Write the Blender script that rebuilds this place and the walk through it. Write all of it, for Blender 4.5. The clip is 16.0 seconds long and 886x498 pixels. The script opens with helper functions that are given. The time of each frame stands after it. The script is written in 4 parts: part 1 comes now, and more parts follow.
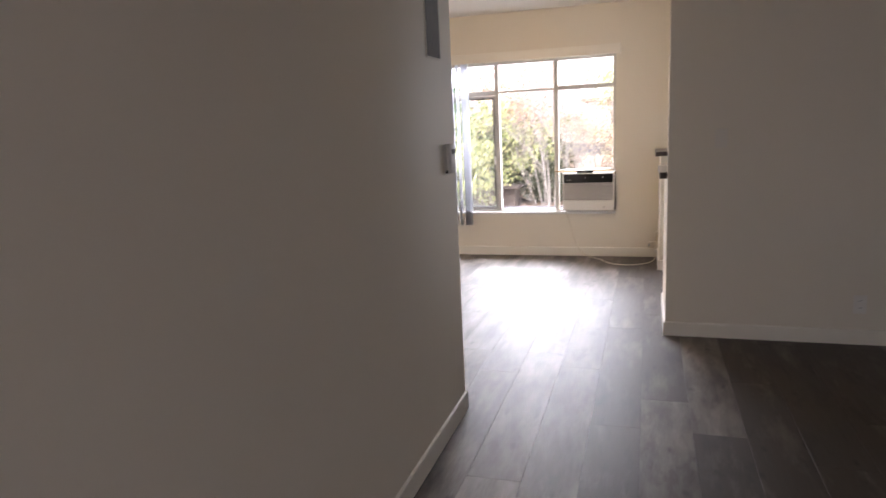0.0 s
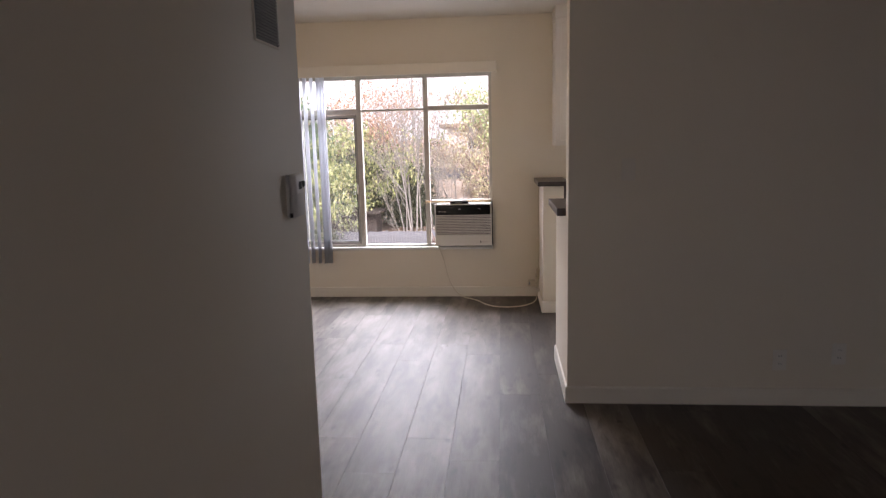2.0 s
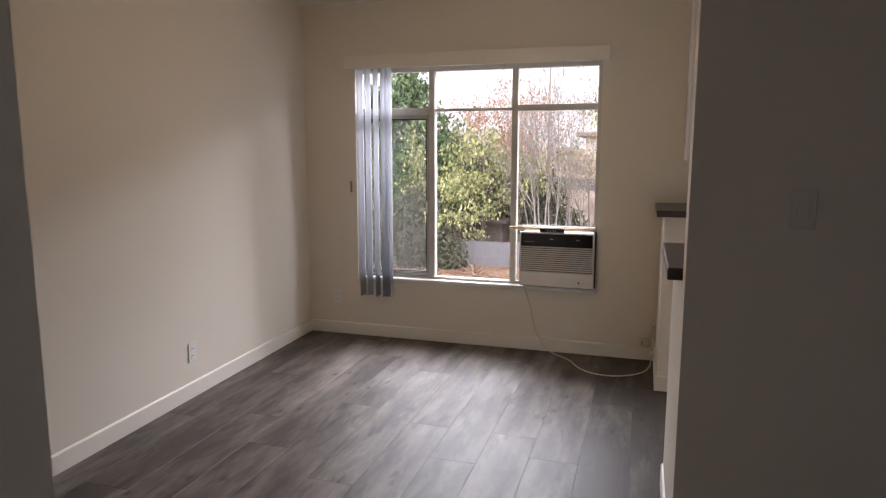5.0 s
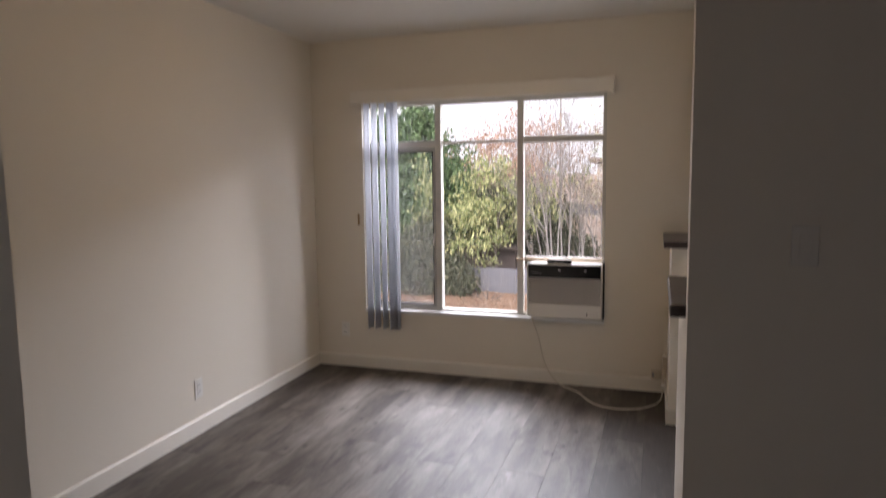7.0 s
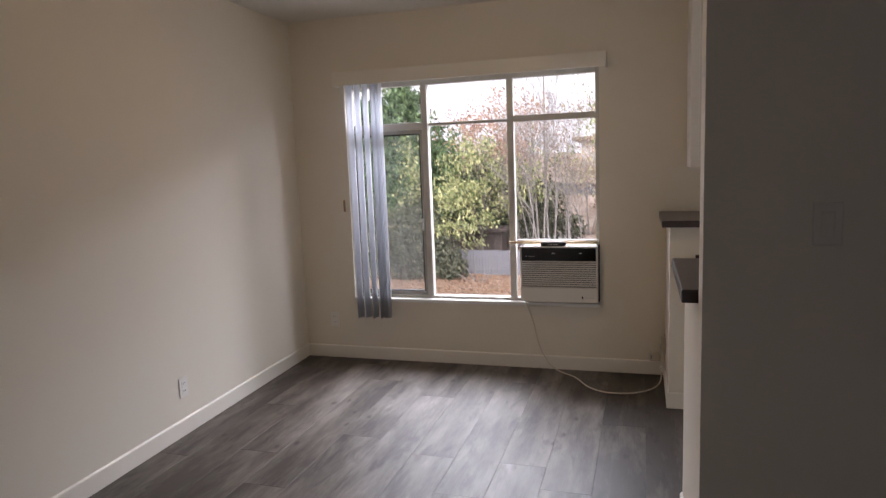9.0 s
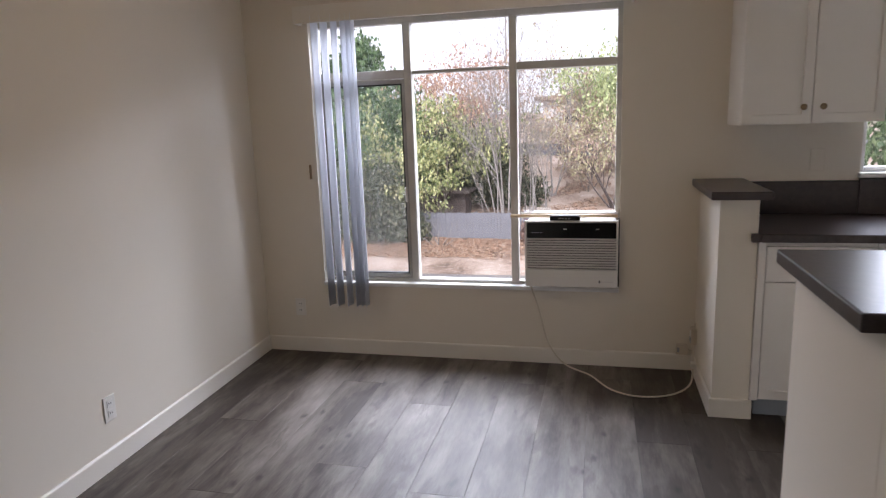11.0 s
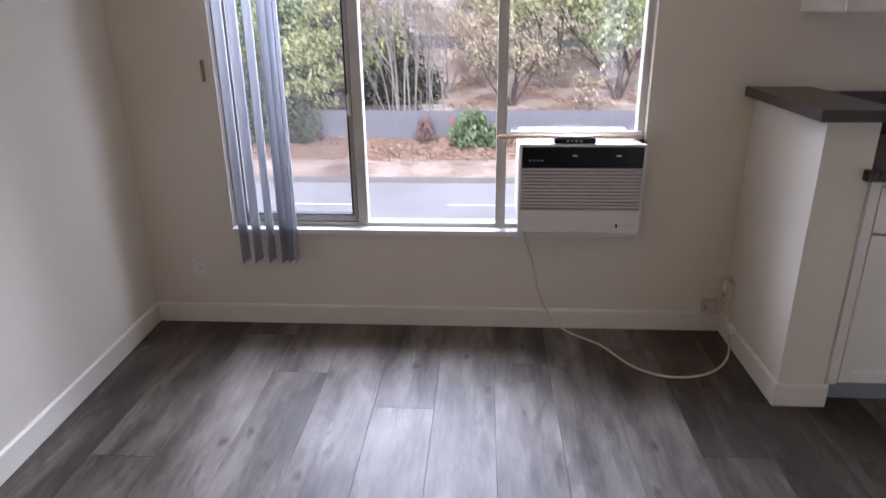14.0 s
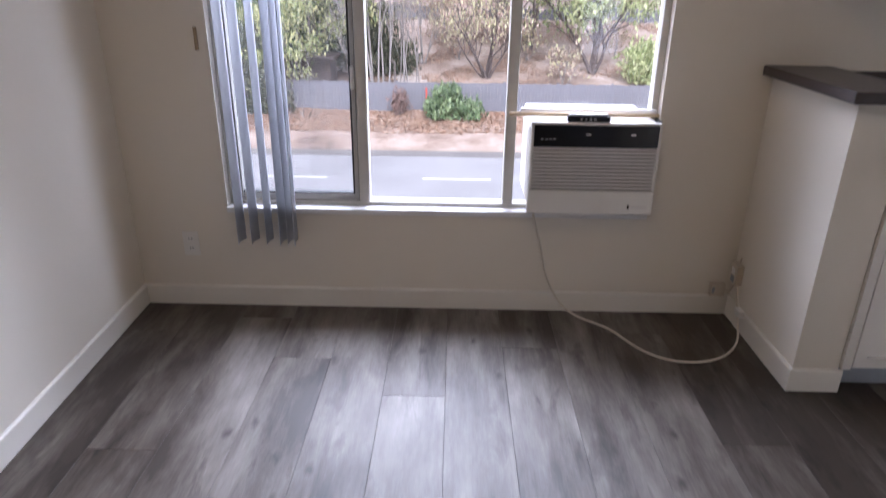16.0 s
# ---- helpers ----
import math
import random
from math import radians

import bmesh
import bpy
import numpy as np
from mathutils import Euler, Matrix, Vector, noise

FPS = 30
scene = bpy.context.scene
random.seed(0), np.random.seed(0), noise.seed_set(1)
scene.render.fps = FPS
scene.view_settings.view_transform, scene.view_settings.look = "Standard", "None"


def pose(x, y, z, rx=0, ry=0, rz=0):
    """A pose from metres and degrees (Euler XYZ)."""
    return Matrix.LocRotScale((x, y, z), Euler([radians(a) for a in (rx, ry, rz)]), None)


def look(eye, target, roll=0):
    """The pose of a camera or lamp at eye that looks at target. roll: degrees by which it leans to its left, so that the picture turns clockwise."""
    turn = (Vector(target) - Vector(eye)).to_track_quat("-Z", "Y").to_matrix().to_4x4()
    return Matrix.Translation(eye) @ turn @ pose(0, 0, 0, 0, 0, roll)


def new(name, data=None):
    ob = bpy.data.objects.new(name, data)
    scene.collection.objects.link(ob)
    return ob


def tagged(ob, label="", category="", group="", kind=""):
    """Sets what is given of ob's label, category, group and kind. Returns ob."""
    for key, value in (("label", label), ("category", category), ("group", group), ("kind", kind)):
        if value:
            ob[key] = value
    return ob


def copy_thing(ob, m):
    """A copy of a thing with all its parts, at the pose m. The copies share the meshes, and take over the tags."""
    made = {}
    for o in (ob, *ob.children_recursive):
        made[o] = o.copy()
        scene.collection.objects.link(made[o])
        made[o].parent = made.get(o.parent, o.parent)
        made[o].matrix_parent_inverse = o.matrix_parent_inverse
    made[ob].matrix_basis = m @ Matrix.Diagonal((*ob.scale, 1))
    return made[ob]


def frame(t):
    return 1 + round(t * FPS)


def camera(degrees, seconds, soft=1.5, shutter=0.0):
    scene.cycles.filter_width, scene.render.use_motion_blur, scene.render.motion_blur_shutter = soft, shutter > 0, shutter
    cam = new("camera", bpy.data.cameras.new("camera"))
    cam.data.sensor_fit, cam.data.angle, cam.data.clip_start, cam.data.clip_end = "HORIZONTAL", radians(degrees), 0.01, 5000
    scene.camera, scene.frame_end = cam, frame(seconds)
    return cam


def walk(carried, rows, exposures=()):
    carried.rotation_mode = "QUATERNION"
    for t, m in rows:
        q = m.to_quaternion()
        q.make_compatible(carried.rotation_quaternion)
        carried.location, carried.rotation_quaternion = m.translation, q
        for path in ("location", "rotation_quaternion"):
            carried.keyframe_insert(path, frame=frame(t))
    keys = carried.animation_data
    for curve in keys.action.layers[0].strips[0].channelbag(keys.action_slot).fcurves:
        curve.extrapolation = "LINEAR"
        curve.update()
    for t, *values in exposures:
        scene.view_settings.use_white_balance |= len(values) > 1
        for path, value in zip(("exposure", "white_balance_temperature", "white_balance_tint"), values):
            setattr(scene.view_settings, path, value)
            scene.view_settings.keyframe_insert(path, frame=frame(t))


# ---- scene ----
cam = camera(68.3, 16.0, soft=1.2, shutter=0.5)
PATH = [
    (0, (2.556, -6.944, 1.446), (1.961, -5.071, 1.071), -2.7),
    (0.5, (2.494, -6.85, 1.446), (2.041, -4.925, 1.15), -1.4),
    (1, (2.469, -6.593, 1.449), (2.049, -4.651, 1.216), -1.0),
    (1.5, (2.437, -6.322, 1.431), (2.151, -4.372, 1.087), -0.9),
    (2, (2.328, -6.039, 1.44), (2.148, -4.073, 1.12), -1.4),
    (2.5, (2.348, -5.727, 1.449), (2.088, -3.765, 1.163), -0.9),
    (3, (2.411, -5.433, 1.479), (2.075, -3.478, 1.225), -0.5),
    (3.5, (2.37, -5.152, 1.473), (2.076, -3.188, 1.244), -0.7),
    (4, (2.391, -4.932, 1.458), (2.069, -2.972, 1.223), -1.5),
    (4.5, (2.502, -4.739, 1.478), (1.96, -2.834, 1.205), -0.2),
    (4.7, (2.523, -4.679, 1.451), (1.951, -2.785, 1.159), 0.2),
    (6.8, (2.635, -4.61, 1.436), (1.999, -2.735, 1.15), -1.4),
    (7, (2.587, -4.626, 1.485), (1.965, -2.738, 1.272), -0.7),
    (7.5, (2.593, -4.648, 1.518), (1.96, -2.752, 1.444), -1.0),
    (8, (2.611, -4.63, 1.514), (1.975, -2.734, 1.48), -0.9),
    (8.5, (2.61, -4.596, 1.5), (1.956, -2.711, 1.362), -1.2),
    (8.7, (2.581, -4.563, 1.49), (1.951, -2.676, 1.282), -1.7),
    (10.8, (2.147, -3.865, 1.478), (1.701, -1.952, 1.102), -1.9),
    (11, (2.12, -3.796, 1.472), (1.661, -1.889, 1.084), -2.0),
    (11.5, (1.997, -3.603, 1.456), (1.574, -1.693, 1.042), -0.6),
    (12, (1.858, -3.405, 1.47), (1.519, -1.483, 1.034), -2.0),
    (12.5, (1.794, -3.235, 1.462), (1.434, -1.325, 0.993), -3.1),
    (13, (1.752, -3.013, 1.485), (1.395, -1.092, 1.054), -3.3),
    (13.5, (1.702, -2.877, 1.451), (1.438, -0.978, 0.884), -1.5),
    (14, (1.56, -2.783, 1.427), (1.441, -0.913, 0.73), -0.6),
    (14.5, (1.441, -2.7, 1.404), (1.413, -0.887, 0.561), -1.0),
    (15, (1.402, -2.661, 1.387), (1.419, -0.882, 0.472), 0.8),
    (15.5, (1.399, -2.661, 1.39), (1.381, -0.877, 0.485), 0.8),
    (16, (1.402, -2.682, 1.422), (1.374, -0.838, 0.649), 0.7),
]
EXPOSURES = [(0, 2.22, 6400, 21), (1.0, 1.64, 6450, 22), (2.5, 1.32, 6500, 23), (4.5, 1.01, 6500, 22), (7.5, 0.88, 6400, 21), (8.7, 0.88, 6350, 21),
             (11.0, 0.89, 6050, 20), (12.5, 0.98, 5850, 22), (14.5, 1.07, 5650, 23), (16.0, 1.10, 5650, 23)]
walk(cam, [(t, look(eye, target, roll)) for t, eye, target, roll in PATH], EXPOSURES)

# ---- world, sun ----
world = bpy.data.worlds.new("overcast_sky")
scene.world = world
world.use_nodes = True
wn, wl = world.node_tree.nodes, world.node_tree.links
wn.clear()
sky = wn.new("ShaderNodeTexSky")
sky.sky_type = "NISHITA"
sky.sun_disc = False
sky.sun_elevation, sky.sun_rotation = radians(42), radians(200)
sky.dust_density, sky.ozone_density, sky.air_density = 6.0, 1.0, 1.0
soft_sky = wn.new("ShaderNodeHueSaturation")
soft_sky.inputs["Saturation"].default_value = 0.3
back = wn.new("ShaderNodeBackground")
back.inputs["Strength"].default_value = 0.15
wout = wn.new("ShaderNodeOutputWorld")
wl.new(sky.outputs[0], soft_sky.inputs["Color"])
cloud = wn.new("ShaderNodeMix")
cloud.data_type = "RGBA"
cloud.inputs["Factor"].default_value = 0.75
cloud.inputs["B"].default_value = (6.6, 6.75, 7.0, 1)
wl.new(soft_sky.outputs[0], cloud.inputs["A"])
wl.new(cloud.outputs["Result"], back.inputs["Color"])
wl.new(back.outputs[0], wout.inputs["Surface"])

# area lamps for the daylight that the sky sends in through the two windows
def skylight(name, at, towards, width, tall, watts, colour):
    lamp = new(name, bpy.data.lights.new(name, "AREA"))
    lamp.data.shape, lamp.data.size, lamp.data.size_y = "RECTANGLE", width, tall
    lamp.data.energy, lamp.data.color = watts, colour
    lamp.matrix_world = look(at, towards)


skylight("window_skylight", (2.0, 3.0, 4.25), (1.7, 0.0, 1.3), 6.6, 2.9, 730.0, (0.88, 0.94, 1.0))
skylight("window_daylight", (1.33, 0.14, 1.27), (1.33, -1.0, 1.1), 1.78, 1.54, 3.0, (0.86, 0.93, 1.0))
skylight("kitchen_window_daylight", (4.1, 0.50, 1.70), (5.1, -0.60, 1.25), 0.9, 0.8, 17.0, (0.84, 0.92, 1.0))
# added fill for hall and partition, from an unseen opening in the south wall
skylight("unseen_rear_fill", (4.0, -9.52, 1.06), (3.9, -8.0, 1.0), 0.66, 1.9, 2.7, (0.80, 0.87, 1.0))


sun = new("sun", bpy.data.lights.new("sun", "SUN"))
sun.data.energy, sun.data.angle, sun.data.color = 2.0, radians(25), (1.0, 0.96, 0.9)
sun.matrix_world = look((4, -12, 20), (0, 10, 0))


# ---- materials ----
def material(name):
    m = bpy.data.materials.new(name)
    m.use_nodes = True
    return m, m.node_tree.nodes, m.node_tree.links, m.node_tree.nodes["Principled BSDF"]


def ramp(nodes, stops):
    r = nodes.new("ShaderNodeValToRGB")
    e = r.color_ramp.elements
    while len(e) < len(stops):
        e.new(0.5)
    for k, (p, c) in zip(e, stops):
        k.position, k.color = p, (*c, 1)
    return r


def mapped(nodes, links, scale, source="Object"):
    tc, mp = nodes.new("ShaderNodeTexCoord"), nodes.new("ShaderNodeMapping")
    mp.inputs["Scale"].default_value = scale
    links.new(tc.outputs[source], mp.inputs["Vector"])
    return mp


def noisy(nodes, links, vec, scale, detail=4.0, rough=0.55):
    n = nodes.new("ShaderNodeTexNoise")
    n.inputs["Scale"].default_value, n.inputs["Detail"].default_value, n.inputs["Roughness"].default_value = scale, detail, rough
    links.new(vec.outputs[0], n.inputs["Vector"])
    return n


def bumped(nodes, links, height, bsdf, strength, distance=0.01):
    b = nodes.new("ShaderNodeBump")
    b.inputs["Strength"].default_value, b.inputs["Distance"].default_value = strength, distance
    links.new(height, b.inputs["Height"])
    links.new(b.outputs[0], bsdf.inputs["Normal"])


def plain(name, colour, rough=0.5, metal=0.0, vary=0.06, scale=3.0, grain=60.0, bump=0.05):
    """A surface with a broad stain, a fine grain and a light relief."""
    m, n, l, b = material(name)
    mp = mapped(n, l, (1, 1, 1))
    broad, fine = noisy(n, l, mp, scale), noisy(n, l, mp, grain, 3)
    mix = n.new("ShaderNodeMath")
    mix.operation = "MULTIPLY_ADD"
    mix.inputs[1].default_value = 0.35
    l.new(fine.outputs[0], mix.inputs[0])
    l.new(broad.outputs[0], mix.inputs[2])
    lo, hi = [c * (1 - vary) for c in colour], [min(1, c * (1 + vary)) for c in colour]
    r = ramp(n, [(0.35, lo), (1.0, hi)])
    l.new(mix.outputs[0], r.inputs[0])
    l.new(r.outputs[0], b.inputs["Base Color"])
    b.inputs["Roughness"].default_value, b.inputs["Metallic"].default_value = rough, metal
    if bump:
        bumped(n, l, mix.outputs[0], b, bump, 0.004)
    return m


def wood_floor(name="grey_oak_vinyl", shade=0.0):
    """Grey wood print; shade shifts a plank's print lighter or darker."""
    m, n, l, b = material(name)
    tc, info = n.new("ShaderNodeTexCoord"), n.new("ShaderNodeObjectInfo")
    shift = n.new("ShaderNodeVectorMath")
    shift.operation = "MULTIPLY_ADD"
    shift.inputs[1].default_value = (1, 1, 1)
    spread = n.new("ShaderNodeCombineXYZ")
    for k, f in enumerate((37.0, 91.0, 53.0)):
        mul = n.new("ShaderNodeMath")
        mul.operation = "MULTIPLY"
        mul.inputs[1].default_value = f
        l.new(info.outputs["Random"], mul.inputs[0])
        l.new(mul.outputs[0], spread.inputs[k])
    l.new(tc.outputs["Object"], shift.inputs[0])
    l.new(spread.outputs[0], shift.inputs[2])

    def stretched(scale):
        mp = n.new("ShaderNodeMapping")
        mp.inputs["Scale"].default_value = scale
        l.new(shift.outputs[0], mp.inputs["Vector"])
        return mp
    cloud = noisy(n, l, stretched((5.0, 1.15, 1)), 1.5, 7, 0.60)
    cloud.inputs["Distortion"].default_value = 0.15
    grain = noisy(n, l, stretched((60, 4.0, 1)), 1.0, 7, 0.66)
    fine = noisy(n, l, stretched((150, 14, 1)), 1.0, 4, 0.65)
    streak = noisy(n, l, stretched((9, 2.2, 1)), 1.3, 6, 0.62)
    streak.inputs["Distortion"].default_value = 0.45
    knot = n.new("ShaderNodeTexVoronoi")
    knot.voronoi_dimensions = "2D"
    knot.inputs["Scale"].default_value = 1.0
    wander = n.new("ShaderNodeVectorMath")
    wander.operation = "MULTIPLY_ADD"
    wander.inputs[1].default_value = (0.16, 0.16, 0.16)
    l.new(noisy(n, l, stretched((30, 9, 1)), 1.0, 3, 0.6).outputs[1], wander.inputs[0])
    l.new(stretched((3.4, 1.7, 1)).outputs[0], wander.inputs[2])
    l.new(wander.outputs[0], knot.inputs["Vector"])

    def mathed(op, a, c, d=None):
        k = n.new("ShaderNodeMath")
        k.operation = op
        for i, v in enumerate((a, c, d)):
            if v is None:
                continue
            if isinstance(v, (int, float)):
                k.inputs[i].default_value = v
            else:
                l.new(v, k.inputs[i])
        return k.outputs[0]
    s = mathed("MULTIPLY_ADD", grain.outputs[0], 0.16, mathed("MULTIPLY", cloud.outputs[0], 0.94))
    s = mathed("MULTIPLY_ADD", fine.outputs[0], 0.14, s)
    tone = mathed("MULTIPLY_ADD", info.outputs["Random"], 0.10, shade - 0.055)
    s = mathed("ADD", s, tone)
    r = ramp(n, [(0.46, (0.040, 0.029, 0.021)), (0.58, (0.093, 0.075, 0.060)), (0.72, (0.162, 0.140, 0.119)), (0.90, (0.27, 0.244, 0.216))])
    l.new(s, r.inputs[0])
    dark = ramp(n, [(0.54, (1, 1, 1)), (0.62, (0.62, 0.58, 0.55)), (0.72, (0.28, 0.25, 0.23))])
    l.new(streak.outputs[0], dark.inputs[0])
    eye = ramp(n, [(0.015, (0.20, 0.17, 0.15)), (0.035, (0.55, 0.51, 0.48)), (0.07, (1, 1, 1))])
    l.new(knot.outputs["Distance"], eye.inputs[0])
    col = r.outputs[0]
    for layer in (dark, eye):
        mx = n.new("ShaderNodeMix")
        mx.data_type, mx.blend_type = "RGBA", "MULTIPLY"
        mx.inputs[0].default_value = 0.85
        l.new(col, mx.inputs[6])
        l.new(layer.outputs[0], mx.inputs[7])
        col = mx.outputs[2]
    l.new(col, b.inputs["Base Color"])
    rr = n.new("ShaderNodeMapRange")
    rr.inputs["To Min"].default_value, rr.inputs["To Max"].default_value = 0.42, 0.57
    l.new(grain.outputs[0], rr.inputs["Value"])
    l.new(rr.outputs[0], b.inputs["Roughness"])
    bumped(n, l, s, b, 0.06, 0.002)
    b.inputs["Specular IOR Level"].default_value = 0.50
    return m


def leafy(name, stops, rough=0.6):
    m, n, l, b = material(name)
    geo = n.new("ShaderNodeNewGeometry")
    r = ramp(n, stops)
    l.new(geo.outputs["Random Per Island"], r.inputs[0])
    l.new(r.outputs[0], b.inputs["Base Color"])
    b.inputs["Roughness"].default_value = rough
    return m


def pane_glass(name, haze=0.0):
    m, n, l, b = material(name)
    n.remove(b)
    clear, gloss, mx, fr = n.new("ShaderNodeBsdfTransparent"), n.new("ShaderNodeBsdfGlossy"), n.new("ShaderNodeMixShader"), n.new("ShaderNodeFresnel")
    fr.inputs["IOR"].default_value = 1.45
    gloss.inputs["Roughness"].default_value = 0.02
    l.new(fr.outputs[0], mx.inputs[0])
    l.new(clear.outputs[0], mx.inputs[1])
    l.new(gloss.outputs[0], mx.inputs[2])
    last = mx
    if haze:
        dust, mh, tc = n.new("ShaderNodeBsdfDiffuse"), n.new("ShaderNodeMixShader"), mapped(n, l, (1.5, 1.5, 0.6))
        dust.inputs["Color"].default_value = (0.5, 0.5, 0.5, 1)
        grime = noisy(n, l, tc, 3.0, 5)
        r = ramp(n, [(0.3, (haze * 0.5,) * 3), (0.75, (haze * 1.4,) * 3)])
        l.new(grime.outputs[0], r.inputs[0])
        l.new(r.outputs[0], mh.inputs[0])
        l.new(mx.outputs[0], mh.inputs[1])
        l.new(dust.outputs[0], mh.inputs[2])
        last = mh
    l.new(last.outputs[0], n["Material Output"].inputs["Surface"])
    return m


def glowing(name, colour, strength):
    m, n, l, b = material(name)
    b.inputs["Base Color"].default_value = (0.9, 0.86, 0.78, 1)
    b.inputs["Roughness"].default_value = 0.3
    b.inputs["Emission Color"].default_value = (*colour, 1)
    b.inputs["Emission Strength"].default_value = strength
    return m


def earth(name, stops, scale=0.6, grain=9.0):
    m, n, l, b = material(name)
    mp = mapped(n, l, (1, 1, 1))
    broad, fine = noisy(n, l, mp, scale, 5), noisy(n, l, mp, grain, 6, 0.7)
    k = n.new("ShaderNodeMath")
    k.operation = "MULTIPLY_ADD"
    k.inputs[1].default_value = 0.6
    l.new(fine.outputs[0], k.inputs[0])
    l.new(broad.outputs[0], k.inputs[2])
    r = ramp(n, stops)
    l.new(k.outputs[0], r.inputs[0])
    l.new(r.outputs[0], b.inputs["Base Color"])
    b.inputs["Roughness"].default_value = 0.95
    bumped(n, l, fine.outputs[0], b, 0.5, 0.05)
    return m


PAINT = plain("cream_wall_paint", (0.76, 0.702, 0.602), 0.6, vary=0.025, scale=0.8, grain=180, bump=0.08)
CEIL = plain("ceiling_paint", (0.74, 0.70, 0.63), 0.75, vary=0.02, scale=0.7, grain=140, bump=0.10)
TRIM = plain("cream_gloss_trim", (0.78, 0.74, 0.66), 0.35, vary=0.03, scale=2, grain=90, bump=0.03)
WHITE = plain("white_gloss_paint", (0.80, 0.79, 0.77), 0.32, vary=0.03, scale=2, grain=80, bump=0.03)
SASH = plain("aged_sash_paint", (0.58, 0.555, 0.50), 0.45, vary=0.12, scale=9, grain=120, bump=0.12)
METAL = plain("grey_sash_metal", (0.42, 0.41, 0.38), 0.4, 0.3, vary=0.15, scale=8, grain=150)
SEAL = plain("black_rubber_seal", (0.02, 0.02, 0.02), 0.6, vary=0.2)
CAB = plain("cabinet_enamel", (0.80, 0.765, 0.71), 0.38, vary=0.02, scale=1.5, grain=70, bump=0.02)
TOE = plain("toe_kick_grey", (0.30, 0.32, 0.34), 0.6, vary=0.08)
COUNTER = plain("brown_laminate", (0.046, 0.033, 0.030), 0.28, vary=0.35, scale=40, grain=260, bump=0.02)
PLASTIC = plain("white_plastic", (0.78, 0.76, 0.72), 0.35, vary=0.02)
OFFWHITE = plain("aged_cream_plastic", (0.77, 0.745, 0.69), 0.42, vary=0.05)
GREYP = plain("grille_grey_plastic", (0.70, 0.67, 0.65), 0.5, vary=0.04)
LOUVRE = plain("dark_louvre_metal", (0.07, 0.062, 0.056), 0.5, vary=0.15)
DARK = plain("dark_gap", (0.015, 0.014, 0.014), 0.7, vary=0.2)
BLACK = plain("glossy_black_plastic", (0.012, 0.012, 0.013), 0.12, vary=0.1, bump=0)
VANE = plain("pale_blue_grey_vinyl", (0.78, 0.79, 0.82), 0.42, vary=0.05, scale=5)
vn, vl = VANE.node_tree.nodes, VANE.node_tree.links
thin, blend = vn.new("ShaderNodeBsdfTranslucent"), vn.new("ShaderNodeMixShader")
thin.inputs["Color"].default_value = (0.76, 0.78, 0.83, 1)
blend.inputs[0].default_value = 0.36
vl.new(vn["Principled BSDF"].outputs[0], blend.inputs[1])
vl.new(thin.outputs[0], blend.inputs[2])
vl.new(blend.outputs[0], vn["Material Output"].inputs["Surface"])
PINE = plain("pale_pine_dowel", (0.62, 0.46, 0.27), 0.5, vary=0.15, scale=12)
BRONZE = plain("brushed_nickel", (0.36, 0.29, 0.22), 0.35, 0.85, vary=0.1)
BRASS = plain("antique_brass", (0.30, 0.22, 0.13), 0.3, 0.9, vary=0.1)
CORD = plain("cream_cord", (0.66, 0.60, 0.50), 0.5, vary=0.05)
COUNTER.node_tree.nodes["Principled BSDF"].inputs["Specular IOR Level"].default_value = 0.38
FLOOR, PALE_PLANK, MID_PLANK, DARK_PLANK = wood_floor(), wood_floor("pale_oak_vinyl", 0.05), wood_floor("mid_oak_vinyl", -0.09), wood_floor("dark_oak_vinyl", -0.16)
SUB = plain("dark_subfloor", (0.03, 0.027, 0.026), 0.8)
GLASS = pane_glass("clear_glass", 0.02)
HAZED = pane_glass("dusty_glass", 0.10)
DOME = glowing("lit_frosted_glass", (1.0, 0.70, 0.36), 12.5)
SIDING = plain("outer_stucco", (0.5, 0.47, 0.42), 0.9, vary=0.1)
ASPHALT = earth("worn_asphalt", [(0.4, (0.21, 0.21, 0.213)), (0.9, (0.32, 0.32, 0.323))], 0.3, 30)
MARK = plain("white_road_paint", (0.75, 0.75, 0.73), 0.7, vary=0.12, scale=6)
SOIL = earth("dry_leafy_soil", [(0.52, (0.10, 0.07, 0.052)), (0.72, (0.27, 0.20, 0.155)), (1.0, (0.46, 0.38, 0.32))], 0.5, 3.5)
BARK = earth("grey_bark", [(0.4, (0.09, 0.075, 0.065)), (0.9, (0.24, 0.21, 0.19))], 6, 40)
DARKBARK = earth("dark_bark", [(0.4, (0.05, 0.04, 0.036)), (0.9, (0.13, 0.105, 0.095))], 6, 40)
PALEBARK = earth("pale_bark", [(0.4, (0.15, 0.135, 0.125)), (0.9, (0.34, 0.315, 0.295))], 6, 40)
BOARD = plain("weathered_grey_board", (0.17, 0.175, 0.195), 0.85, vary=0.2, scale=2, grain=40, bump=0.2)
TIMBER = plain("pale_timber", (0.50, 0.45, 0.40), 0.85, vary=0.2, scale=6)
LITTER = leafy("fallen_leaves", [(0, (0.20, 0.11, 0.065)), (0.35, (0.36, 0.21, 0.13)), (0.7, (0.46, 0.32, 0.225)), (1, (0.54, 0.44, 0.35))])
EVERGREEN = leafy("evergreen_needles", [(0, (0.035, 0.07, 0.03)), (0.5, (0.085, 0.155, 0.06)), (1, (0.19, 0.28, 0.12))])
DIMGREEN = leafy("dark_shrub_leaves", [(0, (0.030, 0.040, 0.024)), (0.6, (0.085, 0.10, 0.06)), (1, (0.22, 0.22, 0.14))])
